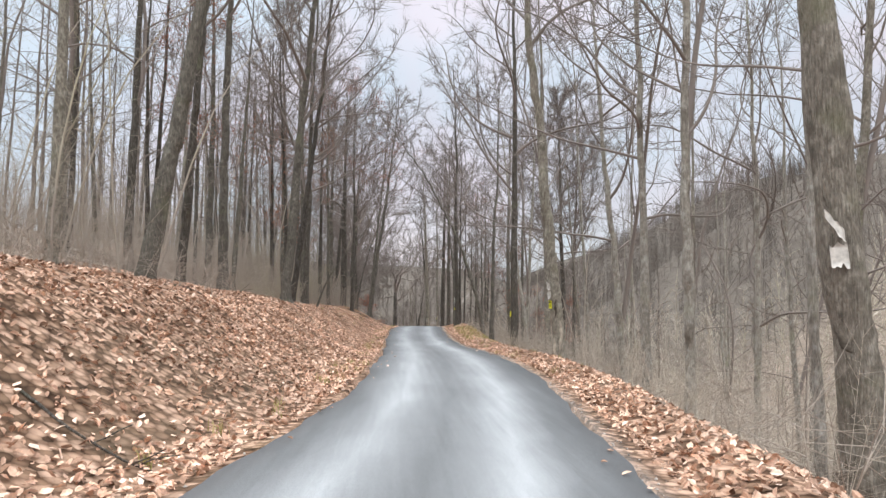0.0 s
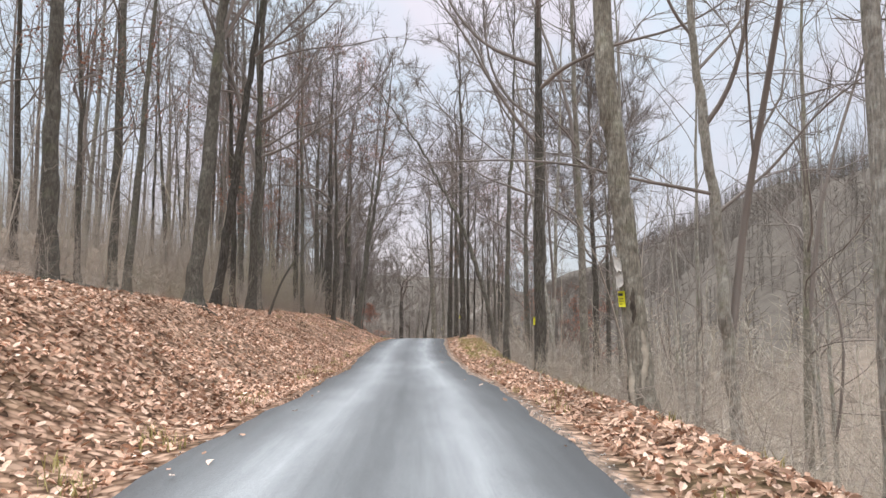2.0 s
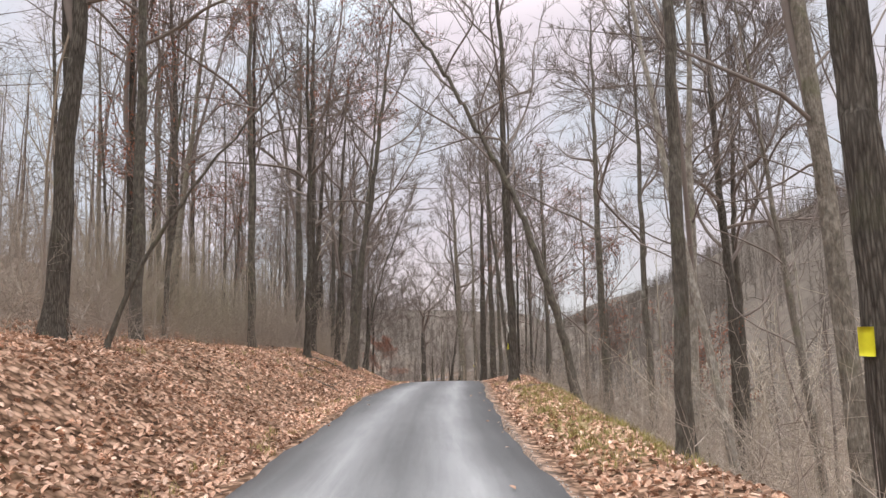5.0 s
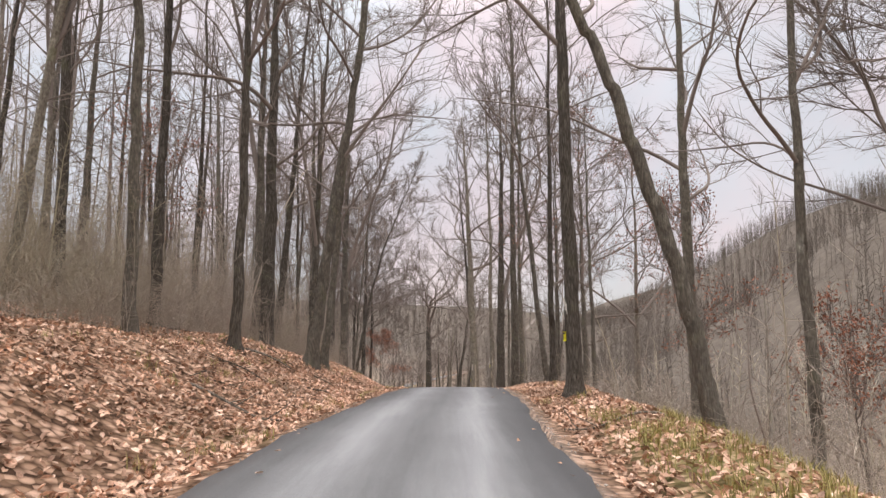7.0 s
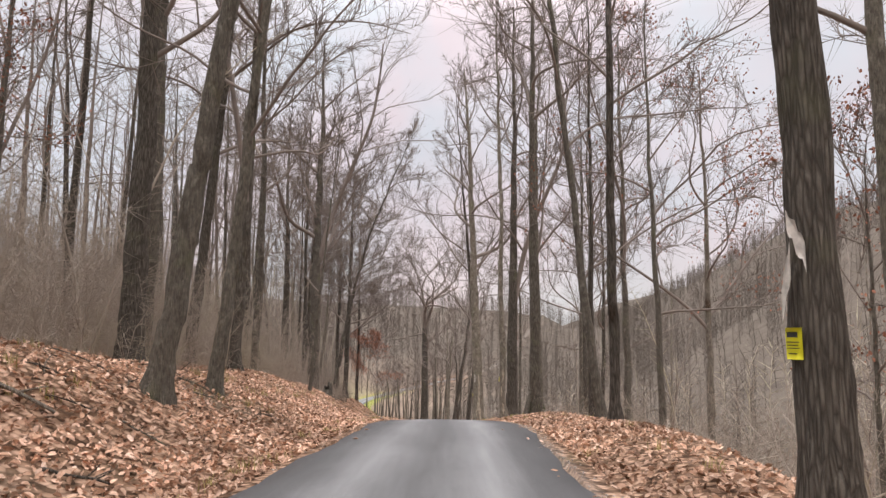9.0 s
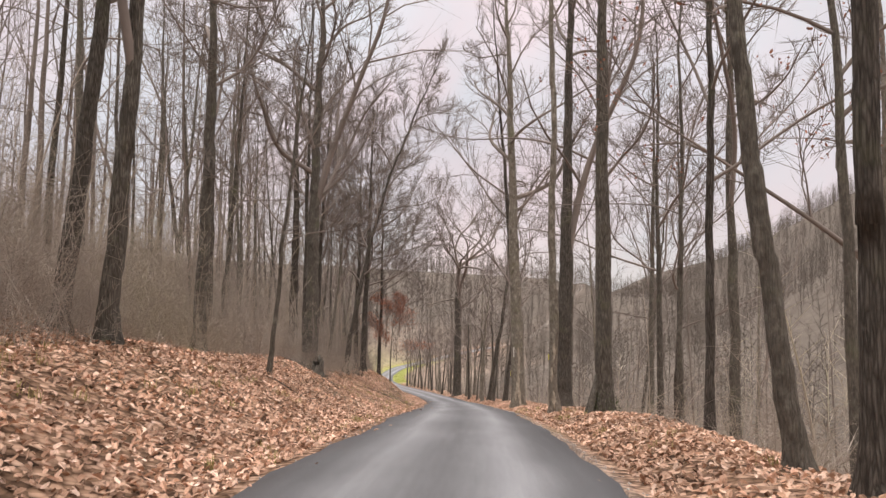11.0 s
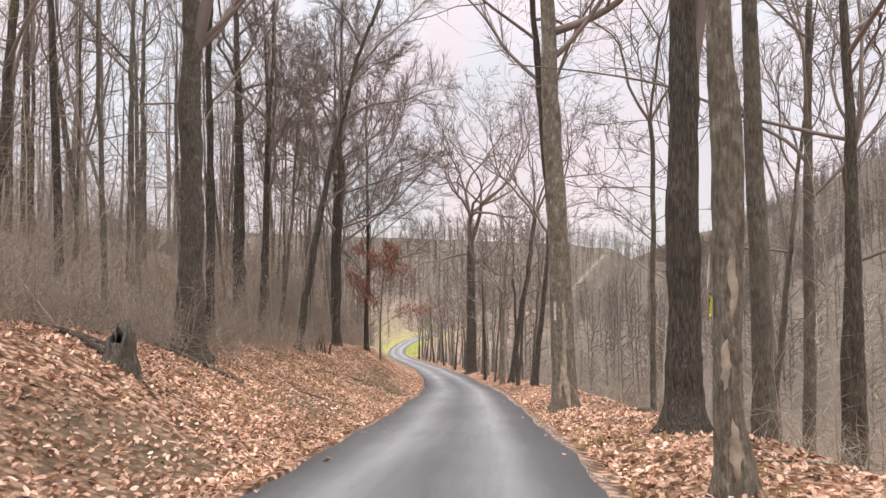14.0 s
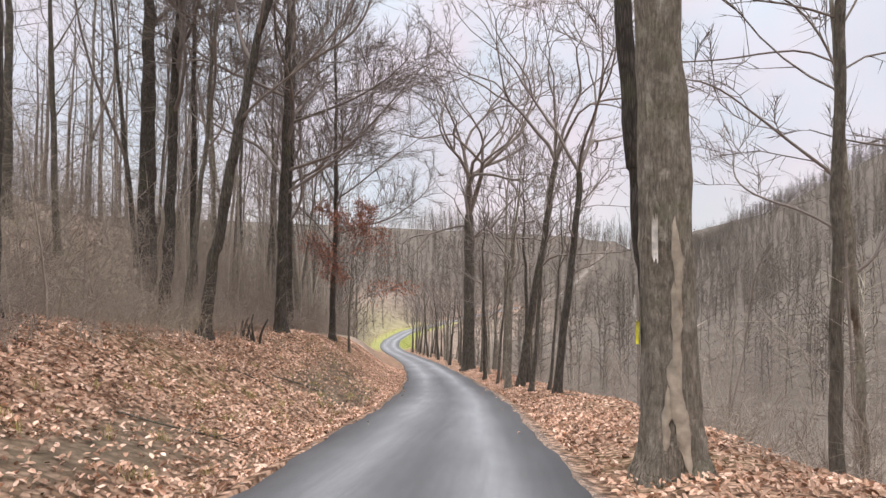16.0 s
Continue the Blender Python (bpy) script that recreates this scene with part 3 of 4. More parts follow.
def leaves_at(rng, spots, small, big, tip=0.35):
    """Small folded leaves at the given places."""
    n = len(spots)
    size = rng.uniform(small, big, n)
    turn_ = rng.uniform(0, 6.28, n)
    ax = np.stack([np.cos(turn_), np.sin(turn_), rng.normal(0, tip, n)], 1)
    ax /= np.linalg.norm(ax, axis=1, keepdims=True)
    up = np.stack([rng.normal(0, tip, n), rng.normal(0, tip, n), np.ones(n)], 1)
    sd = np.cross(ax, up)
    sd /= np.linalg.norm(sd, axis=1, keepdims=True)
    nm = np.cross(sd, ax)
    fold, curl = rng.uniform(0.1, 0.5, n), rng.uniform(-0.25, 0.35, n)
    S = size[:, None]
    tail, head = spots - ax * S * 0.55, spots + ax * S * 0.55 + nm * S * curl[:, None]
    rim = nm * S * fold[:, None] * 0.5
    l0, l1 = spots - ax * S * 0.2 + sd * S * 0.3 + rim, spots + ax * S * 0.28 + sd * S * 0.26 + rim
    r0_, r1 = spots - ax * S * 0.2 - sd * S * 0.3 + rim, spots + ax * S * 0.28 - sd * S * 0.26 + rim
    v = np.stack([tail, head, l0, l1, r0_, r1], 1).reshape(-1, 3)
    b = np.arange(n)[:, None] * 6
    f = np.concatenate([b + np.array([[0, 1, 3, 2]]), b + np.array([[0, 4, 5, 1]])])
    return v, f


LEFT, RIGHT, AHEAD, BACK = math.pi, 0.0, math.pi / 2, -math.pi / 2
G1, G2 = "trees above the bank", "trees on the roadside shoulder"
straight = "tall bare tree with a straight grey trunk in the leaves"
slender = "slender bare tree with a grey-brown trunk"
# above the bank, on the uphill side
tree(-8.8, -14.4, 1, 21, 0.26, BARK_GREY, "thick bare tree leaning towards the road", G1, lean=(0.17, 0.02), clear=0.5, fine=1.2)
tree(-9.6, -8.6, 2, 20, 0.17, BARK_DARK, slender, G1, lean=(0.05, 0), clear=0.45, fine=1.2)
tree(-8.7, -6.2, 3, 21, 0.2, BARK_GREY, straight, G1, clear=0.5, fine=1.2)
tree(-7.2, -0.4, 4, 23, 0.24, BARK_GREY, straight, G1, lean=(0.09, 0), clear=0.35, arms=((8.5, 0.3, 40, 7, 0.5),), fine=1.2)
tree(-7.4, 2.7, 5, 22, 0.17, BARK_DARK, "slim bare tree leaning gently towards the road", G1, lean=(0.13, 0.02), clear=0.4, fine=1.2)
tree(-7.5, 8.6, 6, 22, 0.2, BARK_DARK, straight, G1, split=6.0, lean=(0.02, 0), clear=0.35, arms=((7, 0.1, 62, 8, 0.5), (9, 0.5, 55, 7, 0.45)), fine=1.2)
tree(-9.2, 12.2, 7, 20, 0.15, BARK_DARK, slender, G1, clear=0.4, fine=1.2)
tree(-8.4, 14.6, 8, 21, 0.18, BARK_GREY, straight, G1, clear=0.4, fine=1.2)
tree(-10.6, 19.5, 9, 22, 0.2, BARK_GREY, straight, G1, clear=0.4, fine=1.2)
tree(-7.5, 23.3, 10, 22, 0.16, BARK_GREY, slender, G1, clear=0.35, fine=1.2)
tree(-8.7, 27.5, 12, 21, 0.17, BARK_DARK, slender, G1, clear=0.4, fine=1.2)
tree(-4.5, 29.9, 13, 21, 0.2, BARK_GREY, "bare tree on the bank leaning towards the road", G1, lean=(0.1, 0.03), clear=0.3, fine=1.2)
tree(-4.6, 33.2, 14, 20, 0.15, BARK_GREY, slender, G1, lean=(0.08, 0.02), clear=0.25, fine=1.2)
tree(-7.2, 34.9, 15, 22, 0.3, BARK_DARK, straight, G1, clear=0.35, fine=1.2)
tree(-8.9, 39.5, 16, 23, 0.26, BARK_GREY, straight, G1, split=8.0, clear=0.45, fine=1.2)
tree(-6.7, 41.5, 117, 21, 0.19, BARK_DARK, straight, G1, split=5.5, lean=(0.05, 0), clear=0.3, fine=1.2)
tree(-9.0, 43.5, 18, 22, 0.22, BARK_DARK, straight, G1, lean=(0.06, 0), clear=0.35, fine=1.2)
tree(-8.2, 49.5, 19, 21, 0.2, BARK_GREY, straight, G1, clear=0.4, fine=1.2)
tree(-10.3, 55.4, 20, 21, 0.14, BARK_DARK, slender, G1, clear=0.35, fine=1.2)
tree(-11.6, 60.2, 21, 20, 0.14, BARK_DARK, slender, G1, lean=(0.04, 0), clear=0.3, fine=1.2)
tree(-8.3, 63.8, 22, 24, 0.39, BARK_GREY, "broad old tree with a thick grey trunk above the bank", G1, knots=0.06, clear=0.35, arms=((9, 0.2, 45, 7, 0.3),), split=8.5, fine=1.2)
tree(-10.0, 69.0, 23, 22, 0.18, BARK_DARK, slender, G1, clear=0.4, fine=1.2)
tree(-9.05, 77.0, 24, 23, 0.2, BARK_DARK, "dark tree curving out towards the road", G1, fine=1.7, limbs=14, lean=(0.1, 0), bend=(0.008, 0), clear=0.3)
tree(-10.9, 79.5, 25, 15, 0.12, BARK_GREY, slender, G1, lean=(0.08, 0), clear=0.4, fine=1.2)
tree(-12.2, 80.5, 26, 22, 0.22, BARK_DARK, straight, G1, fine=1.7, limbs=14, lean=(0.04, 0), clear=0.35, split=9)
tree(-14.9, 84.2, 27, 24, 0.4, BARK_DARK, "broad old tree with a dark trunk up the slope", G1, clear=0.45, fine=1.2)
tree(-9.1, 84.8, 28, 22, 0.26, BARK_DARK, straight, G1, fine=1.9, limbs=15, clear=0.25, spread=1.15, arms=((7, 0.1, 72, 8, 0.4), (9, -0.3, 68, 8, 0.4)))
tree(-11.0, 91.8, 29, 22, 0.22, BARK_DARK, straight, G1, fine=1.9, limbs=15, clear=0.25, spread=1.15, arms=((8, 0.2, 70, 8, 0.4),))
tree(-9.2, 94.0, 30, 21, 0.18, BARK_DARK, straight, G1, fine=1.9, limbs=15, clear=0.2, spread=1.2, arms=((6, 0.1, 75, 7, 0.4), (8, -0.4, 68, 8, 0.4)))
tree(-18.1, 77.8, 32, 22, 0.2, BARK_GREY, straight, G1, clear=0.4, fine=1.2)
tree(-19.7, 81.9, 33, 22, 0.2, BARK_GREY, straight, G1, clear=0.4, fine=1.2)
tree(-5.4, 47.8, 34, 13, 0.07, BARK_GREY, "young slender bare tree beside the road", G1, lean=(0.06, 0), clear=0.25, fine=1.2)
tips = []
forked = tree(-5.8, 25.9, 11, 19, 0.15, BARK_DARK, "dark forked tree holding brown leaves in its top", G1, clear=0.4, split=4.6, tips=tips)
leafy(forked, tips, 1, RUSSET, 0.6, "clusters of dry brown leaves")

# on the downhill shoulder
tree(4.16, -25.2, 41, 22, 0.3, BARK_PALE, "thick pale-barked tree with burls beside the road", G2, knots=0.06, lean=(-0.08, 0), clear=0.45)
tree(4.8, -23.0, 42, 18, 0.09, BARK_ASH, slender, G2, lean=(-0.03, 0), clear=0.3)
tree(3.62, -10.8, 43, 21, 0.22, BARK_PALE, "grey tree with a peeling trunk leaning over the shoulder", G2, knots=0.05, lean=(-0.07, 0.02), clear=0.5)
tree(7.1, -6.8, 44, 19, 0.17, BARK_ASH, "pale twin-stemmed tree on the slope", G2, knots=0.08, lean=(-0.08, 0), clear=0.3, split=3.2)
tree(5.0, -14.9, 45, 18, 0.14, BARK_ASH, slender, G2, clear=0.3)
tree(5.5, -16.6, 46, 20, 0.16, BARK_ASH, "pale forked tree on the slope", G2, knots=0.07, clear=0.35, split=4.2)
tree(9.3, -12.8, 47, 17, 0.12, BARK_ASH, slender, G2, clear=0.25)
tree(4.1, 1.5, 48, 23, 0.21, BARK_DARK, "tall dark tree with spreading limbs beside the road", G2, clear=0.42, arms=((8.3, LEFT, 48, 7, 0.5), (9.2, LEFT - 0.5, 55, 8, 0.45), (6.4, 2.6, 66, 5, 0.35)))
tree(3.4, 5.0, 49, 15, 0.12, BARK_GREY, "slender tree forking into two arms", G2, clear=0.72, limbs=4, arms=((9.6, LEFT - 0.2, 38, 5, 0.8), (9.3, 0.2, 42, 4.5, 0.7), (8.0, LEFT + 0.3, 68, 6, 0.45)))
tree(11.8, 22.6, 51, 24, 0.24, BARK_DARK, "dense bare tree with a brown crown on the slope", G2, clear=0.36, limbs=22, spread=1.15, fine=2.3)
tree(4.74, 19.05, 52, 17, 0.16, BARK_GREY, "bare tree leaning far out over the road", G2, lean=(-0.13, 0.0), bend=(-0.021, 0), clear=0.45)
tree(3.05, 23.4, 53, 22, 0.195, BARK_DARK, "dark straight tree with a tattered sign on its trunk", G2, knots=0.03, lean=(-0.025, 0), clear=0.4, arms=((8.6, LEFT, 50, 7, 0.5),))
tree(8.4, 22.9, 54, 20, 0.16, BARK_GREY, slender, G2, clear=0.35)
tree(13.5, 26.0, 55, 22, 0.2, BARK_GREY, straight, G2, clear=0.35)
tree(8.6, 30.8, 56, 22, 0.25, BARK_GREY, straight, G2, clear=0.38, spread=1.1)
tree(4.4, 36.6, 57, 19, 0.13, BARK_GREY, "slender tree bending up from its root beside another", G2, lean=(-0.13, 0.02), bend=(0.003, 0), clear=0.35)
tree(4.35, 34.9, 58, 20, 0.13, BARK_DARK, slender, G2, lean=(0.02, 0), clear=0.35)
tree(5.6, 43.5, 60, 18, 0.11, BARK_DARK, slender, G2, clear=0.3)
tree(4.3, 48.8, 61, 23, 0.25, BARK_DARK, "thick dark tree with furrowed bark on the shoulder", G2, knots=0.03, lean=(-0.01, 0), clear=0.55)
tree(3.12, 51.4, 62, 22, 0.155, BARK_PALE, "grey tree with a peeling trunk beside the road", G2, knots=0.05, clear=0.6, lean=(-0.01, 0))
tree(3.97, 56.8, 63, 24, 0.31, BARK_DARK, "thick dark tree with furrowed bark beside the road", G2, clear=0.6, lean=(0.0, 0), arms=((5.8, RIGHT, 7, 15, 0.7),))
tree(5.75, 57.9, 64, 22, 0.2, BARK_GREY, straight, G2, clear=0.45, split=9.5)
tree(7.2, 51.4, 65, 20, 0.1, BARK_GREY, straight, G2, clear=0.3)
tree(9.2, 52.0, 73, 22, 0.21, BARK_GREY, "grey tree forking into two stems on the slope", G2, clear=0.45, split=9.5)
tree(8.9, 61.0, 74, 22, 0.17, BARK_DARK, straight, G2, clear=0.35)
tree(2.58, 64.3, 66, 24, 0.35, BARK_PALE, "broad old tree with mossy grey bark", G2, knots=0.03, lean=(-0.045, 0), clear=0.45, arms=((10, 0.1, 50, 6, 0.4),))
tree(2.9, 66.3, 72, 23, 0.17, BARK_DARK, "dark stem rising close beside a broad old tree", G2, lean=(-0.09, 0), clear=0.35)
tree(5.5, 66.6, 67, 9.5, 0.1, BARK_GREY, "slender tree with a sparse forking crown on the slope", G2, first=2.6, depth=5)
tree(9.3, 64.6, 75, 21, 0.19, BARK_GREY, straight, G2, clear=0.4)
tree(11.0, 66.2, 76, 21, 0.19, BARK_DARK, straight, G2, clear=0.35)
tree(9.4, 68.4, 77, 18, 0.13, BARK_GREY, "slender tree leaning out over the slope", G2, lean=(0.13, 0), clear=0.35, split=7.5)
tree(7.6, 70.0, 68, 16, 0.1, BARK_PALE, slender, G2, lean=(-0.06, 0), clear=0.3)
tree(2.4, 80.8, 69, 8.0, 0.15, BARK_DARK, "slender tree with crooked forking limbs", G2, lean=(0.06, 0), first=3.2, depth=5)
tree(1.2, 86.5, 70, 10.0, 0.18, BARK_DARK, "leaning tree with crooked forking limbs", G2, lean=(0.12, 0), first=3.4, depth=5)
tree(-2.3, 109.0, 71, 12.0, 0.48, BARK_DARK, "great bare tree forking high beside the road", G2, first=4.6, depth=6)
tips = []
pale_fork = tree(10.9, 46.4, 59, 18, 0.17, BARK_PALE, "pale forked tree still holding a few dry leaves", G2, clear=0.55, limbs=6, arms=((7.5, 0.2, 40, 8, 0.7), (7.0, LEFT, 42, 8, 0.7), (9, BACK, 50, 5, 0.5)), tips=tips)
leafy(pale_fork, tips, 2, RUSSET, 0.25, "scattered dry brown leaves")
rng = np.random.default_rng(5)
for k in range(52):  # a row of thin trunks along the lower road
    y = 82 + (2.2 * k if k < 28 else 60 + 1.1 * (k - 28)) + rng.uniform(-0.8, 0.8)
    x = float(centre(y) + half(y)) + rng.uniform(0.7, 1.5 + 3.0 * (k % 2))
    if (x + 2.3) ** 2 + (y - 109) ** 2 > 4:
        tree(x, y, 100 + k, rng.uniform(8.5, 13) if y < 100 else rng.uniform(6, 11), rng.uniform(0.07, 0.15), (BARK_DARK, BARK_GREY, BARK_PALE)[k % 3], "thin bare tree beside the lower road", "trees along the lower road", lean=(rng.normal(0.02, 0.05), 0), clear=0.4, limbs=7, fine=0.6, sides=7)

# the woods behind: a few grown shapes, each standing many times
shapes, wood = [], []
for k in range(9):
    t, c = grow(300 + k, 20 + k % 3 * 1.5, 0.13 + 0.025 * (k % 4), lean=((k % 3 - 1) * 0.04, 0), clear=0.16 + 0.04 * (k % 3), limbs=14, fine=0.46, spread=1.0, stout=0.6, split=((5.0, None, 7.0, None, 9.0)[k % 5]), sides=8)
    t_, c_ = t, c
    t, c = grow(340 + k, 20 + k % 3 * 1.5, 0.13 + 0.025 * (k % 4), lean=((k % 3 - 1) * 0.04, 0), clear=0.2, limbs=10, fine=0.2, stout=0.6, sides=5)
    wood.append((np.concatenate([t[0], c[0]]), np.concatenate([t[1][:, [0, 1, 2]], t[1][:, [0, 2, 3]], c[1] + len(t[0])])))
    t, c = t_, c_
    shapes.append((put_mesh("trunk", *t, (BARK_GREY, BARK_DARK, BARK_PALE if k < 3 else BARK_ASH)[k % 3]), put_mesh("crown", *c, TWIG)))
rng = np.random.default_rng(9)
stand, tries = [], 0
while len(stand) < 265 and tries < 60000:
    tries += 1
    y = rng.uniform(-34, 200) if rng.random() < 0.55 else rng.uniform(55, 135)
    s = -(8.5 + 46 * rng.random() ** 1.3) if rng.random() < 0.8 else rng.uniform(7.0, 34)
    if rng.random() < 0.22:  # the slope above the bank stands thickest
        y, s = rng.uniform(-24, 45), -rng.uniform(9, 40)
    elif rng.random() < 0.14:
        y, s = rng.uniform(62, 130), -rng.uniform(9, 36)
    if abs(s) > 14 + 0.35 * (y + 34) and rng.random() < 0.75:
        continue
    if 30 < y < 100 and -12 < s < 0 or s > 0 and rng.random() < (0.8 if y > 58 else 0.35):
        continue
    x = float(centre(y)) + s
    gap = 2.2 if s < 0 else 3.2
    if all((x - a) ** 2 + (y - b) ** 2 > gap**2 for a, b in HEROES + stand):
        stand.append((x, y))
young = 0
while young < 20:  # pale trees on the first stretch of slope
    y = rng.uniform(-24, 22)
    x = float(centre(y)) + 6 + 22 * rng.random() ** 1.4
    if x < 9 + 0.62 * (y + 30) + 2 and all((x - a) ** 2 + (y - b) ** 2 > 4 for a, b in HEROES + stand):
        stand.append((x, y))
        young += 1
deep = [abs(x - float(centre(y))) > 24 for x, y in stand]
for x, y in [q for q, d in zip(stand, deep) if not d]:
    base = new("tree")
    base.matrix_world = Matrix.Translation((x, y, float(land(x, y)) - 0.05)) @ Matrix.Rotation(rng.normal(0, 0.045), 4, "X") @ Matrix.Rotation(rng.normal(0, 0.045), 4, "Y") @ Matrix.Rotation(rng.uniform(0, 6.28), 4, "Z") @ Matrix.Scale(rng.uniform(0.75, 1.12), 4)
    j = int(rng.integers(3)) * 3 + ((0, 0, 1, 2)[int(rng.integers(4))] if x < centre(y) else 2)
    t, c = shapes[j]
    part("trunk", t, base)
    part("crown", c, base, "bare leafless branches")
    tagged(base, "bare deciduous tree in the woods up the slope" if x < centre(y) else "bare deciduous tree on the slope below the road", "tree", "trees in the woods")


def strewn(shapes_, spots, sizes, rng):
    """Many turned copies of small shapes gathered into one mesh."""
    vs, fs, n = [], [], 0
    pick = rng.integers(len(shapes_), size=len(spots))
    for j, (v, f) in enumerate(shapes_):
        k = np.where(pick == j)[0]
        if not len(k):
            continue
        a = rng.uniform(0, 6.28, len(k))
        ca, sa = np.cos(a)[:, None], np.sin(a)[:, None]
        w = v[None] * sizes[k][:, None, None]
        q = np.stack([ca * w[..., 0] - sa * w[..., 1], sa * w[..., 0] + ca * w[..., 1], w[..., 2]], -1) + spots[k][:, None]
        vs.append(q.reshape(-1, 3))
        fs.append((f[None] + (n + np.arange(len(k)) * len(v))[:, None, None]).reshape(-1, f.shape[1]))
        n += len(k) * len(v)
    return np.concatenate(vs), np.concatenate(fs)


spots = np.array([(x, y, float(land(x, y)) - 0.05) for (x, y), d in zip(stand, deep) if d])
v, f = strewn(wood, spots, rng.uniform(0.75, 1.12, len(spots)), rng)
tagged(new("deep_woods", put_mesh("deep_woods", v, f, WOODS_BARK)), "bare trees standing deep in the woods", "woods", kind="stuff")


def thicket(seed, stems, tall, forks_, spread_=0.35):
    """A shrub of thin bare stems."""
    r = np.random.default_rng(seed)
    t = Tubes()
    for _ in range(stems):
        q = limb_path(r, (r.normal(0, spread_), r.normal(0, spread_), -0.1), r.uniform(0, 6.28), r.uniform(3, 30), tall * r.uniform(0.6, 1.1), 3, 0.0, 0.13)
        t.add(q, [0.011, 0.008, 0.006, 0.003], 3)
        for j in range(forks_):
            q2 = limb_path(r, along(q, r.uniform(0.15, 1.0)), r.uniform(0, 6.28), r.uniform(20, 125), r.uniform(0.35, 1.3), 1, 0.0, 0.2)
            t.spike(q2[0], q2[1], 0.0065)
    return t.arrays()


# undergrowth
rng = np.random.default_rng(21)
bushes = [thicket(400 + k, 3, 2.6 + 1.0 * (k % 4), 25, 0.8) for k in range(10)]
low = [thicket(420 + k, 3, 1.0, 11, 0.5) for k in range(5)]
n = 2700  # above the bank
y = rng.uniform(-32, 150, n)
d = 5.6 + 0.4 * step(40, 60, y) + 19 * rng.random(n) ** 1.6
keep = (d < 9 + 0.42 * (y + 34)) & ((d > 7.0) | (rng.random(n) < 0.35 + 0.4 * step(10, 25, y)))
x, y, d = (centre(y) - half(y) - d)[keep], y[keep], d[keep]
spots = np.stack([x, y, land(x, y)], 1)
size = rng.uniform(0.55, 1.2, len(spots)) * (0.75 + 0.3 * step(0, 30, y)) * (0.62 + 0.38 * step(5.5, 8.5, d))
n = 2500  # below the road
y = np.where(rng.random(n) < 0.4, rng.uniform(-33, 22, n), rng.uniform(-20, 190, n))
r = shoulder(y) + 2.2 + 66 * rng.random(n) ** 1.8
keep = r < 14 + 0.6 * (y + 34)
r, x, y = r[keep], (centre(y) + half(y) + r)[keep], y[keep]
spots = np.concatenate([spots, np.stack([x, y, land(x, y)], 1)])
size = np.concatenate([size, rng.uniform(0.5, 1.25, len(x)) ** 1.2 * (0.5 + 0.5 * step(3, 8, r) + 0.8 * step(10, 30, r) + 0.7 * step(30, 60, r))])
n = 420  # thick brush that crowds the bank
y = rng.uniform(22, 64, n)
d = 5.9 + 9 * rng.random(n) ** 1.2
x = centre(y) - half(y) - d
spots = np.concatenate([spots, np.stack([x, y, land(x, y)], 1)])
size = np.concatenate([size, rng.uniform(0.6, 1.1, n) * (0.7 + 0.3 * step(6, 8, d))])
n = 420  # on the slope beyond the bend
y = rng.uniform(150, 300, n)
x = centre(y) - half(y) - 3 - 45 * rng.random(n) ** 1.2
spots = np.concatenate([spots, np.stack([x, y, land(x, y)], 1)])
size = np.concatenate([size, rng.uniform(1.0, 1.9, n)])
# brush on the first slope: dry stalks with sky brightness in their colour
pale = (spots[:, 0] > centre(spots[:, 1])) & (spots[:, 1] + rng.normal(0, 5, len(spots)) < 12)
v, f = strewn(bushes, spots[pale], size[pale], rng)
tagged(new("dry_brush", put_mesh("dry_brush", v, f, SKYLIT_DRY_BRUSH)), "dry brush with a sky-brightened pale colour on the slope below the road", "undergrowth", kind="stuff")
spots, size = spots[~pale], size[~pale]
late = spots[:, 1] + rng.normal(0, 6, len(spots)) > 64
for some, material, label in ((~late, BRUSH, "tangled grey-brown leafless brush under the trees"), (late, DARK_BRUSH, "tangled dark brown leafless brush along the lower road")):
    v, f = strewn(bushes, spots[some], size[some], rng)
    tagged(new("undergrowth", put_mesh("undergrowth", v, f, material)), label, "undergrowth", kind="stuff")
n = 1700  # low brush where the woods begin, and at the lip of the drop
y = rng.uniform(-30, 110, n)
d = 5.2 + 0.5 * step(40, 60, y) + 5.5 * rng.random(n) ** 1.3
keep = (rng.random(n) < 0.3 + 0.7 * step(0, 30, y)) & (rng.random(n) < 0.35 + 0.65 * step(5.2, 6.6, d))
x, y = (centre(y) - half(y) - d)[keep], y[keep]
m = 260
y = np.concatenate([y, rng.uniform(-32, 75, m)])
x = np.concatenate([x, (centre(y) + half(y) + shoulder(y))[-m:] + 0.9 + 2.6 * rng.random(m)])
v, f = strewn(low, np.stack([x, y, land(x, y)], 1), rng.uniform(0.5, 1.25, len(x)), rng)
tagged(new("low_brush", put_mesh("low_brush", v, f, BRUSH)), "low tangle of bare twigs at the edge of the woods", "undergrowth", kind="stuff")

# thin young poles between the trees
poles = []
for k in range(6):
    r = np.random.default_rng(450 + k)
    t = Tubes()
    line = limb_path(r, (0, 0, -0.2), r.uniform(0, 6.28), r.uniform(2, 12), 5 + 1.2 * k, 6, 0, 0.075)
    t.add(line, [0.036, 0.032, 0.027, 0.022, 0.017, 0.012, 0.005], 4)
    for j in range(44):
        q = limb_path(r, along(line, 0.2 + 0.79 * j / 44), j * 2.4 + r.normal(0, 0.4), r.uniform(30, 95), r.uniform(0.5, 1.7), 1, 0.1, 0.15)
        t.spike(q[0], q[1], 0.009)
    poles.append(t.arrays())
rng = np.random.default_rng(24)
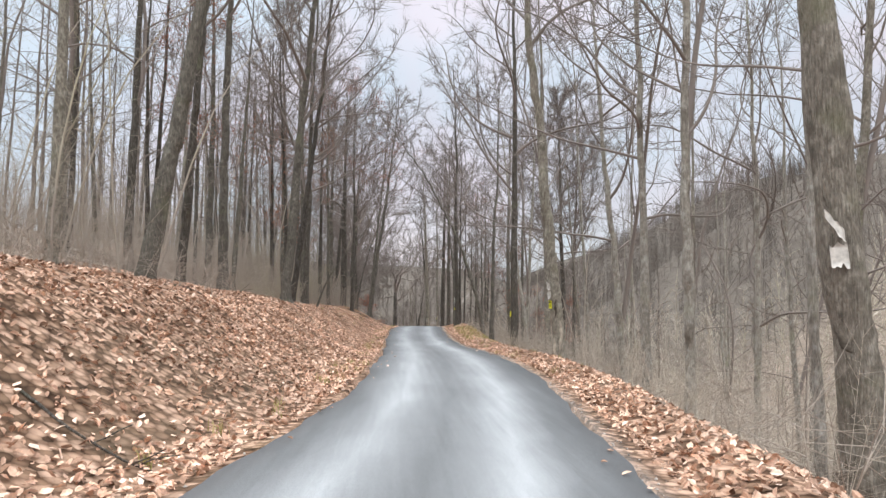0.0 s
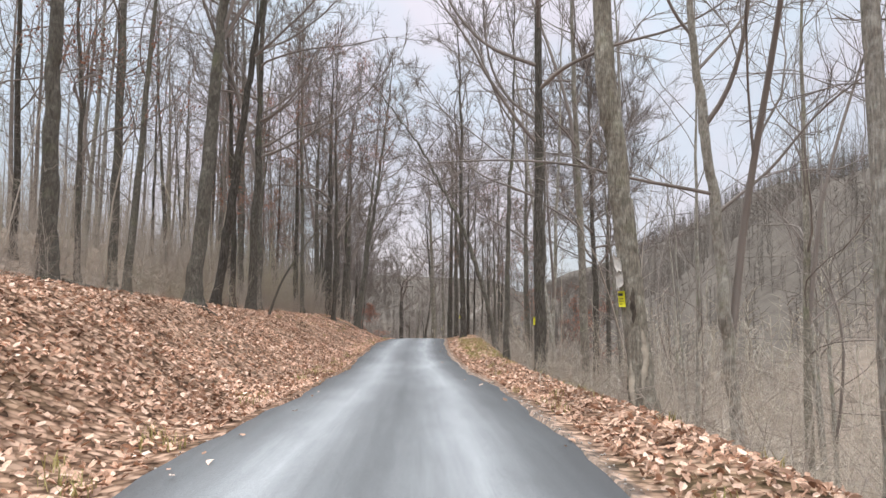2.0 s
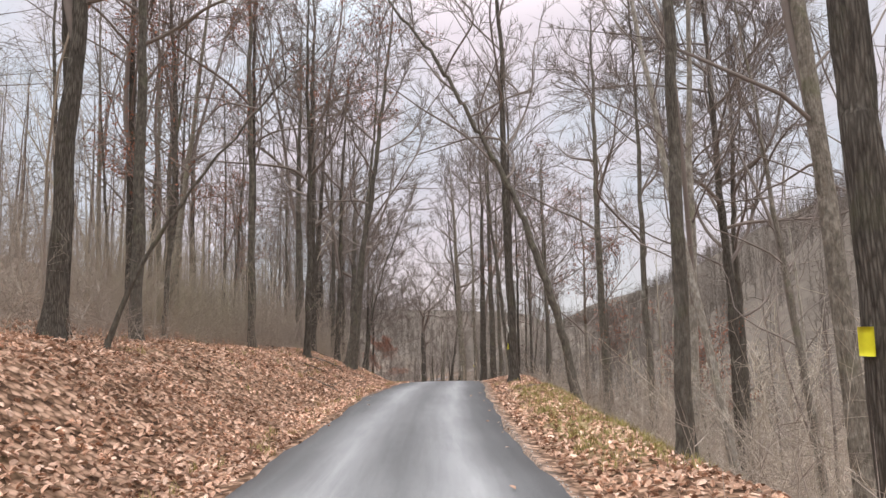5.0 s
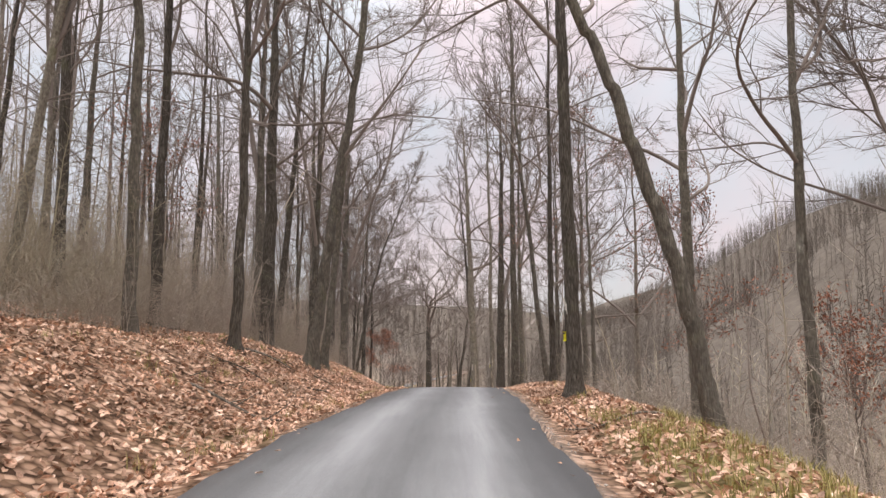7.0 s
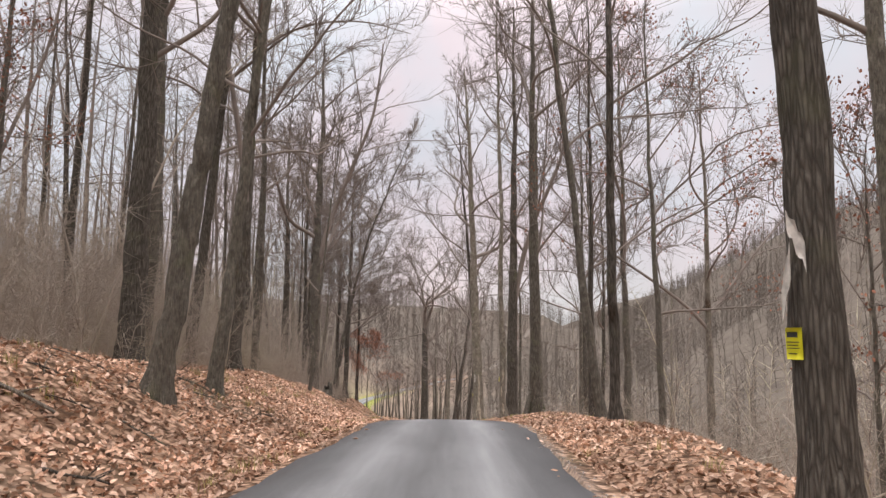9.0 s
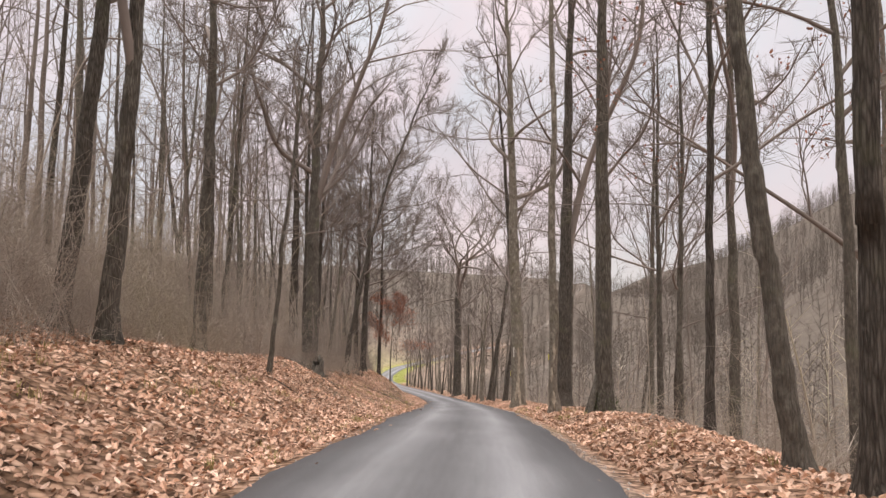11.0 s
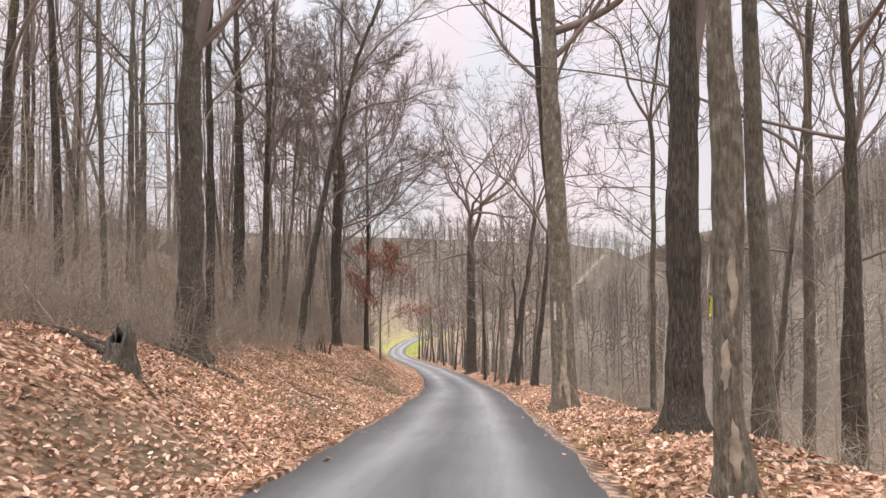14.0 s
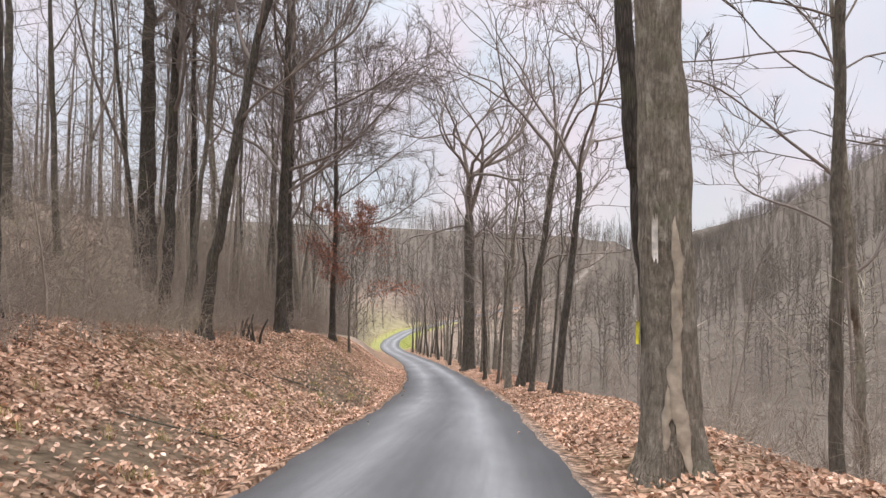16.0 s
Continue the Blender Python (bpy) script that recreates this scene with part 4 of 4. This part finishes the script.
n = 680
y = rng.uniform(-32, 190, n)
s = np.where(rng.random(n) < 0.86, -(9.0 + 34 * rng.random(n) ** 1.3), 8.0 + 38 * rng.random(n) ** 1.2)
near = np.abs(s) < 13 + 0.4 * (y + 34)
x, y = (centre(y) + s)[near], y[near]
v, f = strewn(poles, np.stack([x, y, land(x, y)], 1), rng.uniform(0.6, 1.25, len(x)), rng)
tagged(new("saplings", put_mesh("saplings", v, f, BRUSH)), "thin bare young trees between the trunks", "saplings", kind="stuff")

# woods on the far slopes
saplings = []
for k in range(6):
    r = np.random.default_rng(500 + k)
    t = Tubes()
    tall = 9 + 1.7 * k
    line = limb_path(r, (0, 0, -0.4), r.uniform(0, 6.28), 3, tall, 2, 0, 0.03)
    t.add(line, [0.1, 0.075, 0.025], 3)
    for j in range(26):
        q = limb_path(r, along(line, 0.08 + 0.9 * j / 26), j * 2.4, r.uniform(20, 95), tall * r.uniform(0.1, 0.27), 1, 0.2, 0.2)
        t.spike(q[0], q[1], 0.08)
    saplings.append(t.arrays())
rng = np.random.default_rng(22)
side_ = []
for n, y0, y1, s0, s1, crowd in (
    (5000, -20, 860, 46, 280, 1.45),  # the hill across the valley
    (1000, 290, 560, -130, 80, 1.0),  # the hillside that faces the lower road
    (480, 130, 330, -75, 40, 1.0),  # round the bend
    (260, 0, 300, -150, -60, 1.0),  # behind the ridge
):
    side_.append(np.stack([y0 + (y1 - y0) * rng.random(n) ** crowd, rng.uniform(s0, s1, n)], 1))
y, s = np.concatenate(side_).T
ok = (np.abs(s) < 40 + 0.72 * (y + 30)) & ((np.abs(s) > 5.5) | (y > 302)) & ~((y > 150) & (y < 245) & (s > 0) & (s < 13))
x, y = (centre(y) + s)[ok], y[ok]
spots = np.stack([x, y, land(x, y)], 1)
# same tree shapes, in a paler colour on the first part of the hill
first = (spots[:, 1] + rng.normal(0, 18, len(spots)) < 125) & (spots[:, 0] > 0)
for name, some, material, label in (("far_woods", ~first, FAR_WOOD, "grey bare woods on the far hillsides"), ("far_thicket", first, FAR_PALE, "pale bare woods on the slope across the valley")):
    v, f = strewn(saplings, spots[some], rng.uniform(0.7, 1.15, some.sum()), rng)
    tagged(new(name, put_mesh(name, v, f, material)), label, "woods", kind="stuff")

# fallen leaves
rng = np.random.default_rng(23)
n = 225000
y = rng.uniform(-32, 112, n)
s = np.where(rng.random(n) < 0.68, -(half(y) + 0.15 + 9.0 * rng.random(n) ** 1.15), half(y) + 0.3 + 5.2 * rng.random(n) ** 1.2)
bare = lumps(1.6 * (centre(y) + s) + 40, 1.6 * y) > 0.36
keep = (~bare | (rng.random(n) < 0.5)) & (rng.random(n) > 0.6 * scoured(centre(y) + s, y)) & ((s < 0) | (rng.random(n) > 0.85 * (1 - step(30, 48, y)) * step(0.5, 1.8, s - half(y) - shoulder(y))))
x, y = (centre(y) + s)[keep], y[keep]
spots = np.stack([x, y, land(x, y) + rng.uniform(0.01, 0.07, len(x))], 1)
v, f = leaves_at(rng, spots, 0.05, 0.115, 0.6)
tagged(new("fallen_leaves", put_mesh("fallen_leaves", v, f, LEAF, False)), "thick litter of curled dry tan leaves", "leaves", kind="stuff")


# ---------------------------------------------------------------- notices on the trunks
def wrap(seed, base, at_h, facing, wide, high, ragged=0.0, lift=0.014, thick=0.004, drop=0.0):
    """A thin sheet bent round a trunk: at_h metres up, facing a direction (radians), with a ragged edge if torn."""
    h, line, girth = LINES[seed]
    rng_ = np.random.default_rng(int(at_h * 1000) + seed)
    nu, nv = 7, 5
    out, inn = [], []
    for j in range(nv):
        for i in range(nu):
            u, w = i / (nu - 1) - 0.5, j / (nv - 1) - 0.5
            z = at_h + w * high + (rng_.normal(0, ragged) if j in (0, nv - 1) else 0) + drop * u
            r = np.interp(z, h, girth) * 1.1 + lift + ragged * 0.4 * abs(u)
            a = facing + u * wide / r
            c = np.array([np.interp(z, h, line[:, 0]), np.interp(z, h, line[:, 1])])
            for lst, rr in ((out, r + thick), (inn, r)):
                lst.append((c[0] + rr * math.cos(a), c[1] + rr * math.sin(a), z))
    v = np.array(out + inn) + np.array(base)
    f = sheet(nv, nu)
    n = nu * nv
    rim = [i for i in range(nu)] + [nu * j + nu - 1 for j in range(1, nv)] + [n - 1 - i for i in range(1, nu)] + [nu * j for j in range(nv - 2, 0, -1)]
    rimf = [(a, b, b + n, a + n) for a, b in zip(rim, rim[1:] + rim[:1])]
    return v, np.concatenate([f, f[:, ::-1] + n, np.array(rimf)])


def foot(x, y):
    return (x, y, float(land(x, y)) - 0.02)


def notice(seed, x, y, at_h, facing, label, printed=True, size=1.0):
    ob = new("notice")
    sheet_ = part("notice_sheet", put_mesh("notice_sheet", *wrap(seed, foot(x, y), at_h, facing, 0.2 * size, 0.27 * size), YELLOW), ob)
    if printed:
        for k, (dz, wide, high) in enumerate(((0.075, 0.13, 0.045), (0.012, 0.15, 0.008), (-0.015, 0.13, 0.007), (-0.04, 0.15, 0.007), (-0.085, 0.1, 0.009))):
            part("print_bar", put_mesh("print_bar", *wrap(seed, foot(x, y), at_h + dz * size, facing, wide * size, high * size, 0.0, 0.02, 0.002), INK), sheet_)
    return tagged(ob, label, "notice", "notices on the trees")


def scrap(seed, x, y, at_h, facing, wide, high, drop, label):
    ob = new("paper_scrap")
    part("torn_sheet", put_mesh("torn_sheet", *wrap(seed, foot(x, y), at_h, facing, wide, high, 0.03, 0.03, 0.004, drop), WHITE), ob)
    return tagged(ob, label, "paper", "paper scraps on the trees")


notice(43, 3.62, -10.8, 2.20, 3.45, "small yellow notice with faded print on a tree trunk")
scrap(43, 3.62, -10.8, 2.51, 3.5, 0.2, 0.22, 0.05, "torn white paper scrap nailed to a grey trunk")
scrap(43, 3.62, -10.8, 2.81, 3.45, 0.22, 0.2, -0.15, "torn white paper scrap nailed to a grey trunk")
notice(53, 3.05, 23.4, 1.45, 3.35, "small yellow notice with black print on a dark trunk", True, 0.85)
scrap(53, 3.05, 23.4, 1.88, 3.3, 0.11, 0.22, 0.3, "curled strip of white paper hanging from a trunk")
scrap(53, 3.05, 23.4, 2.22, 3.75, 0.13, 0.2, -0.25, "torn white paper scrap on a dark trunk")
notice(62, 3.12, 51.4, 1.85, 2.95, "small yellow notice hanging askew on a trunk", True, 0.7)
scrap(62, 3.12, 51.4, 2.12, 3.0, 0.14, 0.22, 0.3, "torn white paper scrap above a yellow notice")
notice(66, 2.58, 64.3, 1.72, 3.1, "small yellow notice fixed to the side of a broad trunk", False)
scrap(66, 2.58, 64.3, 2.05, 3.15, 0.1, 0.24, 0.0, "pale strip of paper on a broad mossy trunk")
scrap(66, 2.58, 64.3, 2.85, 4.2, 0.07, 0.5, 0.0, "long pale strip of paper on a broad mossy trunk")
scrap(41, 4.16, -25.2, 4.07, 4.0, 0.2, 0.18, -0.3, "torn white paper scrap on a thick pale trunk")
scrap(41, 4.16, -25.2, 3.70, 4.05, 0.2, 0.3, 0.0, "torn white paper scrap on a thick pale trunk")
notice(48, 4.1, 1.5, 2.05, 3.3, "small faded yellow notice on a tall dark tree", False)


def scar(seed, at_h, facing, wide, high, material, name, label):
    """A ragged patch on a trunk where the bark has come away, narrowing to its ends."""
    h, line, girth = LINES[seed]
    rng_ = np.random.default_rng(int(at_h * 100) + seed)
    nu, nv = 5, 13
    shift = np.cumsum(rng_.normal(0, 0.1, nv)) * wide
    v = []
    for j in range(nv):
        w = j / (nv - 1)
        z = at_h + (w - 0.5) * high
        span = wide * (0.06 + math.sin(math.pi * w) ** 0.7 * rng_.uniform(0.6, 1.15))
        r = np.interp(z, h, girth) * 1.04
        c = [np.interp(z, h, line[:, k]) for k in (0, 1)]
        for i in range(nu):
            u = i / (nu - 1) - 0.5
            a = facing + (u * span + shift[j]) / r
            rr = r + 0.022 * (1 - (2 * u) ** 4) * min(1, 6 * w, 6 * (1 - w)) - 0.008
            v.append((c[0] + rr * math.cos(a), c[1] + rr * math.sin(a), z))
    part(name, put_mesh(name, v, sheet(nv, nu), material), STANDING[seed], label)


scar(43, 2.1, 4.3, 0.1, 0.62, HOLLOW, "hollow", "dark rotten hollow")
scar(43, 1.2, 4.5, 0.13, 1.0, PEELED, "bare_wood", "strip of pale peeled wood")
scar(43, 0.75, 3.75, 0.12, 0.8, PEELED, "bare_wood", "strip of pale peeled wood")
for at_h, facing, wide, high in ((0.8, 4.95, 0.2, 1.3), (1.6, 4.7, 0.14, 1.5), (2.5, 5.0, 0.12, 1.2), (0.7, 4.3, 0.1, 0.9)):
    scar(66, at_h, facing, wide, high, PEELED, "bare_wood", "strip of pale peeled wood")
for at_h, facing, wide, high in ((0.5, 4.6, 0.12, 0.6), (1.3, 4.2, 0.1, 0.5), (2.1, 4.7, 0.09, 0.7)):
    scar(62, at_h, facing, wide, high, PEELED, "bare_wood", "strip of pale peeled wood")
scar(44, 0.9, 4.5, 0.14, 0.9, PEELED, "bare_wood", "strip of pale peeled wood")
scar(41, 2.6, 3.9, 0.16, 0.24, HOLLOW, "hollow", "dark knot hole")


# ---------------------------------------------------------------- stump, logs and sticks
def stump(x, y, r, high, label):
    rng_ = np.random.default_rng(3)
    t = Tubes()
    t.add([(0, 0, -0.4), (0, 0, 0.02), (0.01, 0, 0.2), (0.02, 0.01, high * 0.6), (0.03, 0.02, high), (0.03, 0.02, high - 0.08), (0.03, 0.02, high - 0.1)], [r * 1.5, r * 1.35, r * 1.1, r, r * 0.95, r * 0.6, 0.01], 14)
    v, f = t.arrays()
    v[14 * 3 : 14 * 6, 2] += np.tile(rng_.normal(0, 0.09, 14) + 0.1 * np.cos(np.arange(14) * 0.45), 3)
    v[: 14 * 5, :2] *= 1 + np.tile(0.14 * np.cos(np.arange(14) * 2.7), 5)[:, None]
    ob = new("stump")
    ob.location = (x, y, float(land(x, y)))
    part("stump_wood", put_mesh("stump_wood", v, f, BARK_GREY), ob)
    return tagged(ob, label, "stump")


def stick(name, x, y, az, length, r, bk, label, lift=0.03, forks_=2, seed=0):
    """A branch or log lying along the ground."""
    rng_ = np.random.default_rng(seed + 77)
    k = np.linspace(0, length, 9)
    px_, py_ = x + k * math.cos(az) + np.cumsum(rng_.normal(0, 0.02, 9)), y + k * math.sin(az) + np.cumsum(rng_.normal(0, 0.02, 9))
    pz_ = land(px_, py_) + r * 0.6 + lift * np.abs(np.sin(k * 2))
    p = np.stack([px_, py_, pz_], 1)
    t = Tubes()
    t.add(np.vstack([p[:1], p, p[-1:]]), np.concatenate([[0.003], np.linspace(r, r * 0.55, 9), [0.003]]), 8)
    for j in range(forks_):
        a = along(p, rng_.uniform(0.4, 0.9))
        q = limb_path(rng_, a, az + rng_.uniform(-1, 1), rng_.uniform(55, 85), length * 0.25, 3, 0, 0.1)
        t.add(q, np.linspace(r * 0.45, 0.006, 4), 4)
    return tagged(new(name, put_mesh(name, *t.arrays(), bk)), label, "log" if r > 0.07 else "branch", "fallen wood")


stump(-6.05, 56.3, 0.25, 0.6, "rotten grey stump among fallen leaves on the bank")
stick("log", -6.3, 56.6, 2.85, 2.6, 0.09, BARK_DARK, "dark rotten log lying beside a stump", 0.02, 0, 1)
stick("log", -6.3, 57.1, 2.7, 1.7, 0.075, BARK_DARK, "dark rotten log lying in the leaves", 0.02, 1, 2)
stick("log", -10.4, 66.5, 2.7, 3.4, 0.13, BARK_DARK, "dark fallen trunk lying under the brush", 0.05, 2, 7)
stick("log", -8.6, 62.4, 0.25, 2.4, 0.09, BARK_GREY, "grey log half buried in the leaves", 0.02, 1, 8)
stick("log", -9.0, 0.6, 2.9, 3.2, 0.12, BARK_GREY, "mossy log lying behind the bank", 0.02, 1, 3)
stick("log", 4.9, 35.6, 0.7, 2.6, 0.09, BARK_GREY, "grey log lying at the foot of a roadside tree", 0.03, 1, 4)
stick("log", 4.19, 62.12, 1.08, 5.0, 0.09, BARK_GREY, "long grey log lying along the edge of the slope", 0.02, 1, 5)
stick("fallen_branch", -5.6, 26.4, 0.3, 1.3, 0.035, BARK_PALE, "pale barkless branch lying on the leaves", 0.12, 2, 6)
rng = np.random.default_rng(31)
for k in range(34):
    y = rng.uniform(-28, 92)
    left_ = rng.random() < 0.72
    x = float(centre(y)) + (-rng.uniform(4.0, 10.5) if left_ else rng.uniform(3.0, 5.5))
    stick("fallen_branch", x, y, rng.uniform(0, 6.28), rng.uniform(0.7, 2.2), rng.uniform(0.012, 0.03), (BARK_GREY, BARK_PALE, BARK_DARK)[k % 3], "thin dead branch lying on the leaves", 0.06, 3, 10 + k)

for k in range(24):  # storm litter on the bare stretch of bank
    y = rng.uniform(20, 34)
    x = float(centre(y) - half(y)) - rng.uniform(1.6, 6.0)
    stick("fallen_branch", x, y, rng.uniform(0, 6.28), rng.uniform(0.5, 1.5), rng.uniform(0.008, 0.022), (BARK_GREY, BARK_DARK)[k % 2], "thin dead branch lying on the leaves", 0.08, 3, 60 + k)

# a broken dead stem leaning on a thick trunk
rng_ = np.random.default_rng(12)
t = Tubes()
line = limb_path(rng_, (0, 0, -0.2), 0.2, 14, 1.7, 6, 0, 0.05)
t.add(np.vstack([line, line[-1:] + (0, 0, 0.02)]), [0.17, 0.14, 0.12, 0.11, 0.105, 0.09, 0.07, 0.01], 9)
t.spike(line[-1], line[-1] + np.array((0.05, 0.02, 0.35)), 0.05)
ob = new("snag", put_mesh("snag", *t.arrays(), BARK_GREY))
ob.location = (3.75, 48.6, float(land(3.75, 48.6)))
tagged(ob, "broken dead stem leaning against a thick trunk", "snag")

# dark stubs of a cut shrub at the top of the bank
t = Tubes()
for k in range(7):
    line = limb_path(rng_, (0.16 * k - 0.5, 0.1 * math.sin(k * 2.1), -0.15), 0.9 * k, 6 + 3 * (k % 3), 0.75 + 0.12 * (k % 4), 4, 0, 0.08)
    t.add(np.vstack([line, line[-1:] + (0, 0, 0.01)]), [0.05, 0.045, 0.04, 0.036, 0.03, 0.004], 6)
ob = new("shrub", put_mesh("shrub", *t.arrays(), BARK_DARK))
ob.location = (-8.9, 80.4, float(land(-8.9, 80.4)))
tagged(ob, "dark cut stubs of a shrub on top of the bank", "shrub")

# a young tree bowed over on the bank
bowed = tree(-6.9, 9.6, 90, 6.5, 0.06, BARK_GREY, "young tree bowed over in an arch", "trees above the bank", lean=(0.2, 0.0), bend=(0.07, 0), clear=0.3, limbs=6, fine=0.5, spread=0.5, sides=7)

# shrubs and trees that keep their russet leaves
for x, y, seed, tall, share in ((-7.9, 92.6, 91, 7.5, 1.0), (12.4, 27.5, 92, 6, 0.35), (-9.8, 20.0, 93, 12, 0.4), (-12.4, 3.0, 97, 14, 0.5), (9.4, 33.0, 94, 9, 0.25), (-12.0, 36.0, 95, 9, 0.25), (7.4, 41.0, 96, 16, 0.2)):
    tips = []
    ob = tree(x, y, seed, tall, 0.02 + tall * 0.007, BARK_GREY, "small tree keeping its russet dead leaves", "russet trees", clear=0.3, limbs=10, fine=1.0, tips=tips, sides=7)
    leafy(ob, tips, seed, RUSSET, share, "thin russet dead leaves")

# ivy at the foot of a thick trunk
rng = np.random.default_rng(41)
h_, line_, girth_ = LINES[61]
n = 520
z = np.abs(rng.normal(0, 0.4, n)) + 0.02
a = rng.uniform(0, 6.28, n)
r = np.interp(z, h_, girth_) * 1.08 + rng.uniform(0.01, 0.1, n) + 0.25 * np.exp(-z / 0.15) * rng.random(n)
IVY = leaf_stuff("ivy_leaves", (0.015, 0.03, 0.01), (0.07, 0.09, 0.03), (0.035, 0.055, 0.02))
fx, fy_, fz = foot(4.3, 48.8)
spots = np.stack([fx + np.interp(z, h_, line_[:, 0]) + r * np.cos(a), fy_ + np.interp(z, h_, line_[:, 1]) + r * np.sin(a), fz + z], 1)
tagged(new("ivy", put_mesh("ivy", *leaves_at(rng, spots, 0.025, 0.05, 1.2), IVY)), "dark green ivy climbing the foot of a trunk", "ivy", kind="stuff")


# ---------------------------------------------------------------- verge
def blades(rng_, spots, tall):
    n_ = len(spots)
    a_, lean_ = rng_.uniform(0, 6.28, n_), rng_.uniform(0.1, 0.7, n_)
    hgt = tall * rng_.uniform(0.5, 1.2, n_)
    d_ = np.stack([np.cos(a_), np.sin(a_), np.zeros(n_)], 1)
    sd = np.stack([-np.sin(a_), np.cos(a_), np.zeros(n_)], 1) * 0.006
    up = np.array([[0, 0, 1.0]])
    mid_ = spots + d_ * (lean_ * hgt * 0.3)[:, None] + up * (hgt * 0.6)[:, None]
    tip_ = spots + d_ * (lean_ * hgt)[:, None] + up * (hgt * 0.95)[:, None]
    v_ = np.stack([spots - sd, spots + sd, mid_ + sd * 0.8, mid_ - sd * 0.8, tip_ + sd * 0.2, tip_ - sd * 0.2], 1).reshape(-1, 3)
    b_ = np.arange(n_)[:, None] * 6
    return v_, np.concatenate([b_ + np.array([[0, 1, 2, 3]]), b_ + np.array([[3, 2, 4, 5]])])


rng = np.random.default_rng(42)
tufts = []
for n, y0, y1, o0, o1, sgn in ((230, 4, 19, 0.8, 2.5, 1), (90, -30, 60, 0.2, 0.9, -1), (130, 60, 100, 1.0, 4.5, -1), (80, -20, 60, 0.3, 2.0, 1), (90, 10, 45, 2.0, 7.0, -1)):
    y = rng.uniform(y0, y1, n)
    x = centre(y) + sgn * (half(y) + rng.uniform(o0, o1, n))
    tufts.append(np.stack([x, y], 1))
tufts = np.repeat(np.concatenate(tufts), 16, 0) + rng.normal(0, 0.07, (sum(len(q) for q in tufts) * 16, 2))
spots = np.column_stack([tufts, land(tufts[:, 0], tufts[:, 1])])
tagged(new("dry_grass", put_mesh("dry_grass", *blades(rng, spots, 0.17), GRASS)), "tufts of yellowish dry grass on the verge", "grass", kind="stuff")
n = 8000
y = rng.uniform(178, 235, n)
x = centre(y) + half(y) + rng.uniform(0.1, 3, n)
tagged(new("green_grass", put_mesh("green_grass", *blades(rng, np.stack([x, y, land(x, y)], 1), 0.3), GREEN)), "bright green grass inside the bend of the road", "grass", kind="stuff")

# crumbs of stone and stray leaves along the asphalt's edge
n = 2000
y = rng.uniform(-34, 95, n)
sgn = np.where(rng.random(n) < 0.75, 1, -1)
x = centre(y) + sgn * (half(y) + np.abs(rng.normal(0, 0.14, n)) - 0.04)
z = np.maximum(land(x, y), level(y) - 0.03) + 0.008
r = rng.uniform(0.006, 0.022, n)
octa = np.array([(1, 0, 0), (0, 1, 0), (-1, 0, 0), (0, -1, 0), (0, 0, 0.7), (0, 0, -0.7)], float)
tri = np.array([(0, 1, 4), (1, 2, 4), (2, 3, 4), (3, 0, 4), (1, 0, 5), (2, 1, 5), (3, 2, 5), (0, 3, 5)])
v = (np.stack([x, y, z], 1)[:, None] + r[:, None, None] * octa[None] * rng.uniform(0.6, 1.3, (n, 6, 1))).reshape(-1, 3)
f = (tri[None] + (np.arange(n) * 6)[:, None, None]).reshape(-1, 3)
tagged(new("gravel", put_mesh("gravel", v, f, STONE, False)), "crumbs of pale gravel along the asphalt edge", "gravel", kind="stuff")
n = 130
y = rng.uniform(-32, 95, n)
x = centre(y) + half(y) * np.sign(rng.normal(0, 1, n)) * (1 - np.abs(rng.normal(0, 0.13, n)))
spots = np.stack([x, y, level(y) + 0.035 * (1 - ((x - centre(y)) / half(y)) ** 2) + 0.035], 1)
tagged(new("stray_leaves", put_mesh("stray_leaves", *leaves_at(rng, spots, 0.05, 0.11, 0.15), LEAF, False)), "few dry leaves blown onto the asphalt", "leaves", kind="stuff")
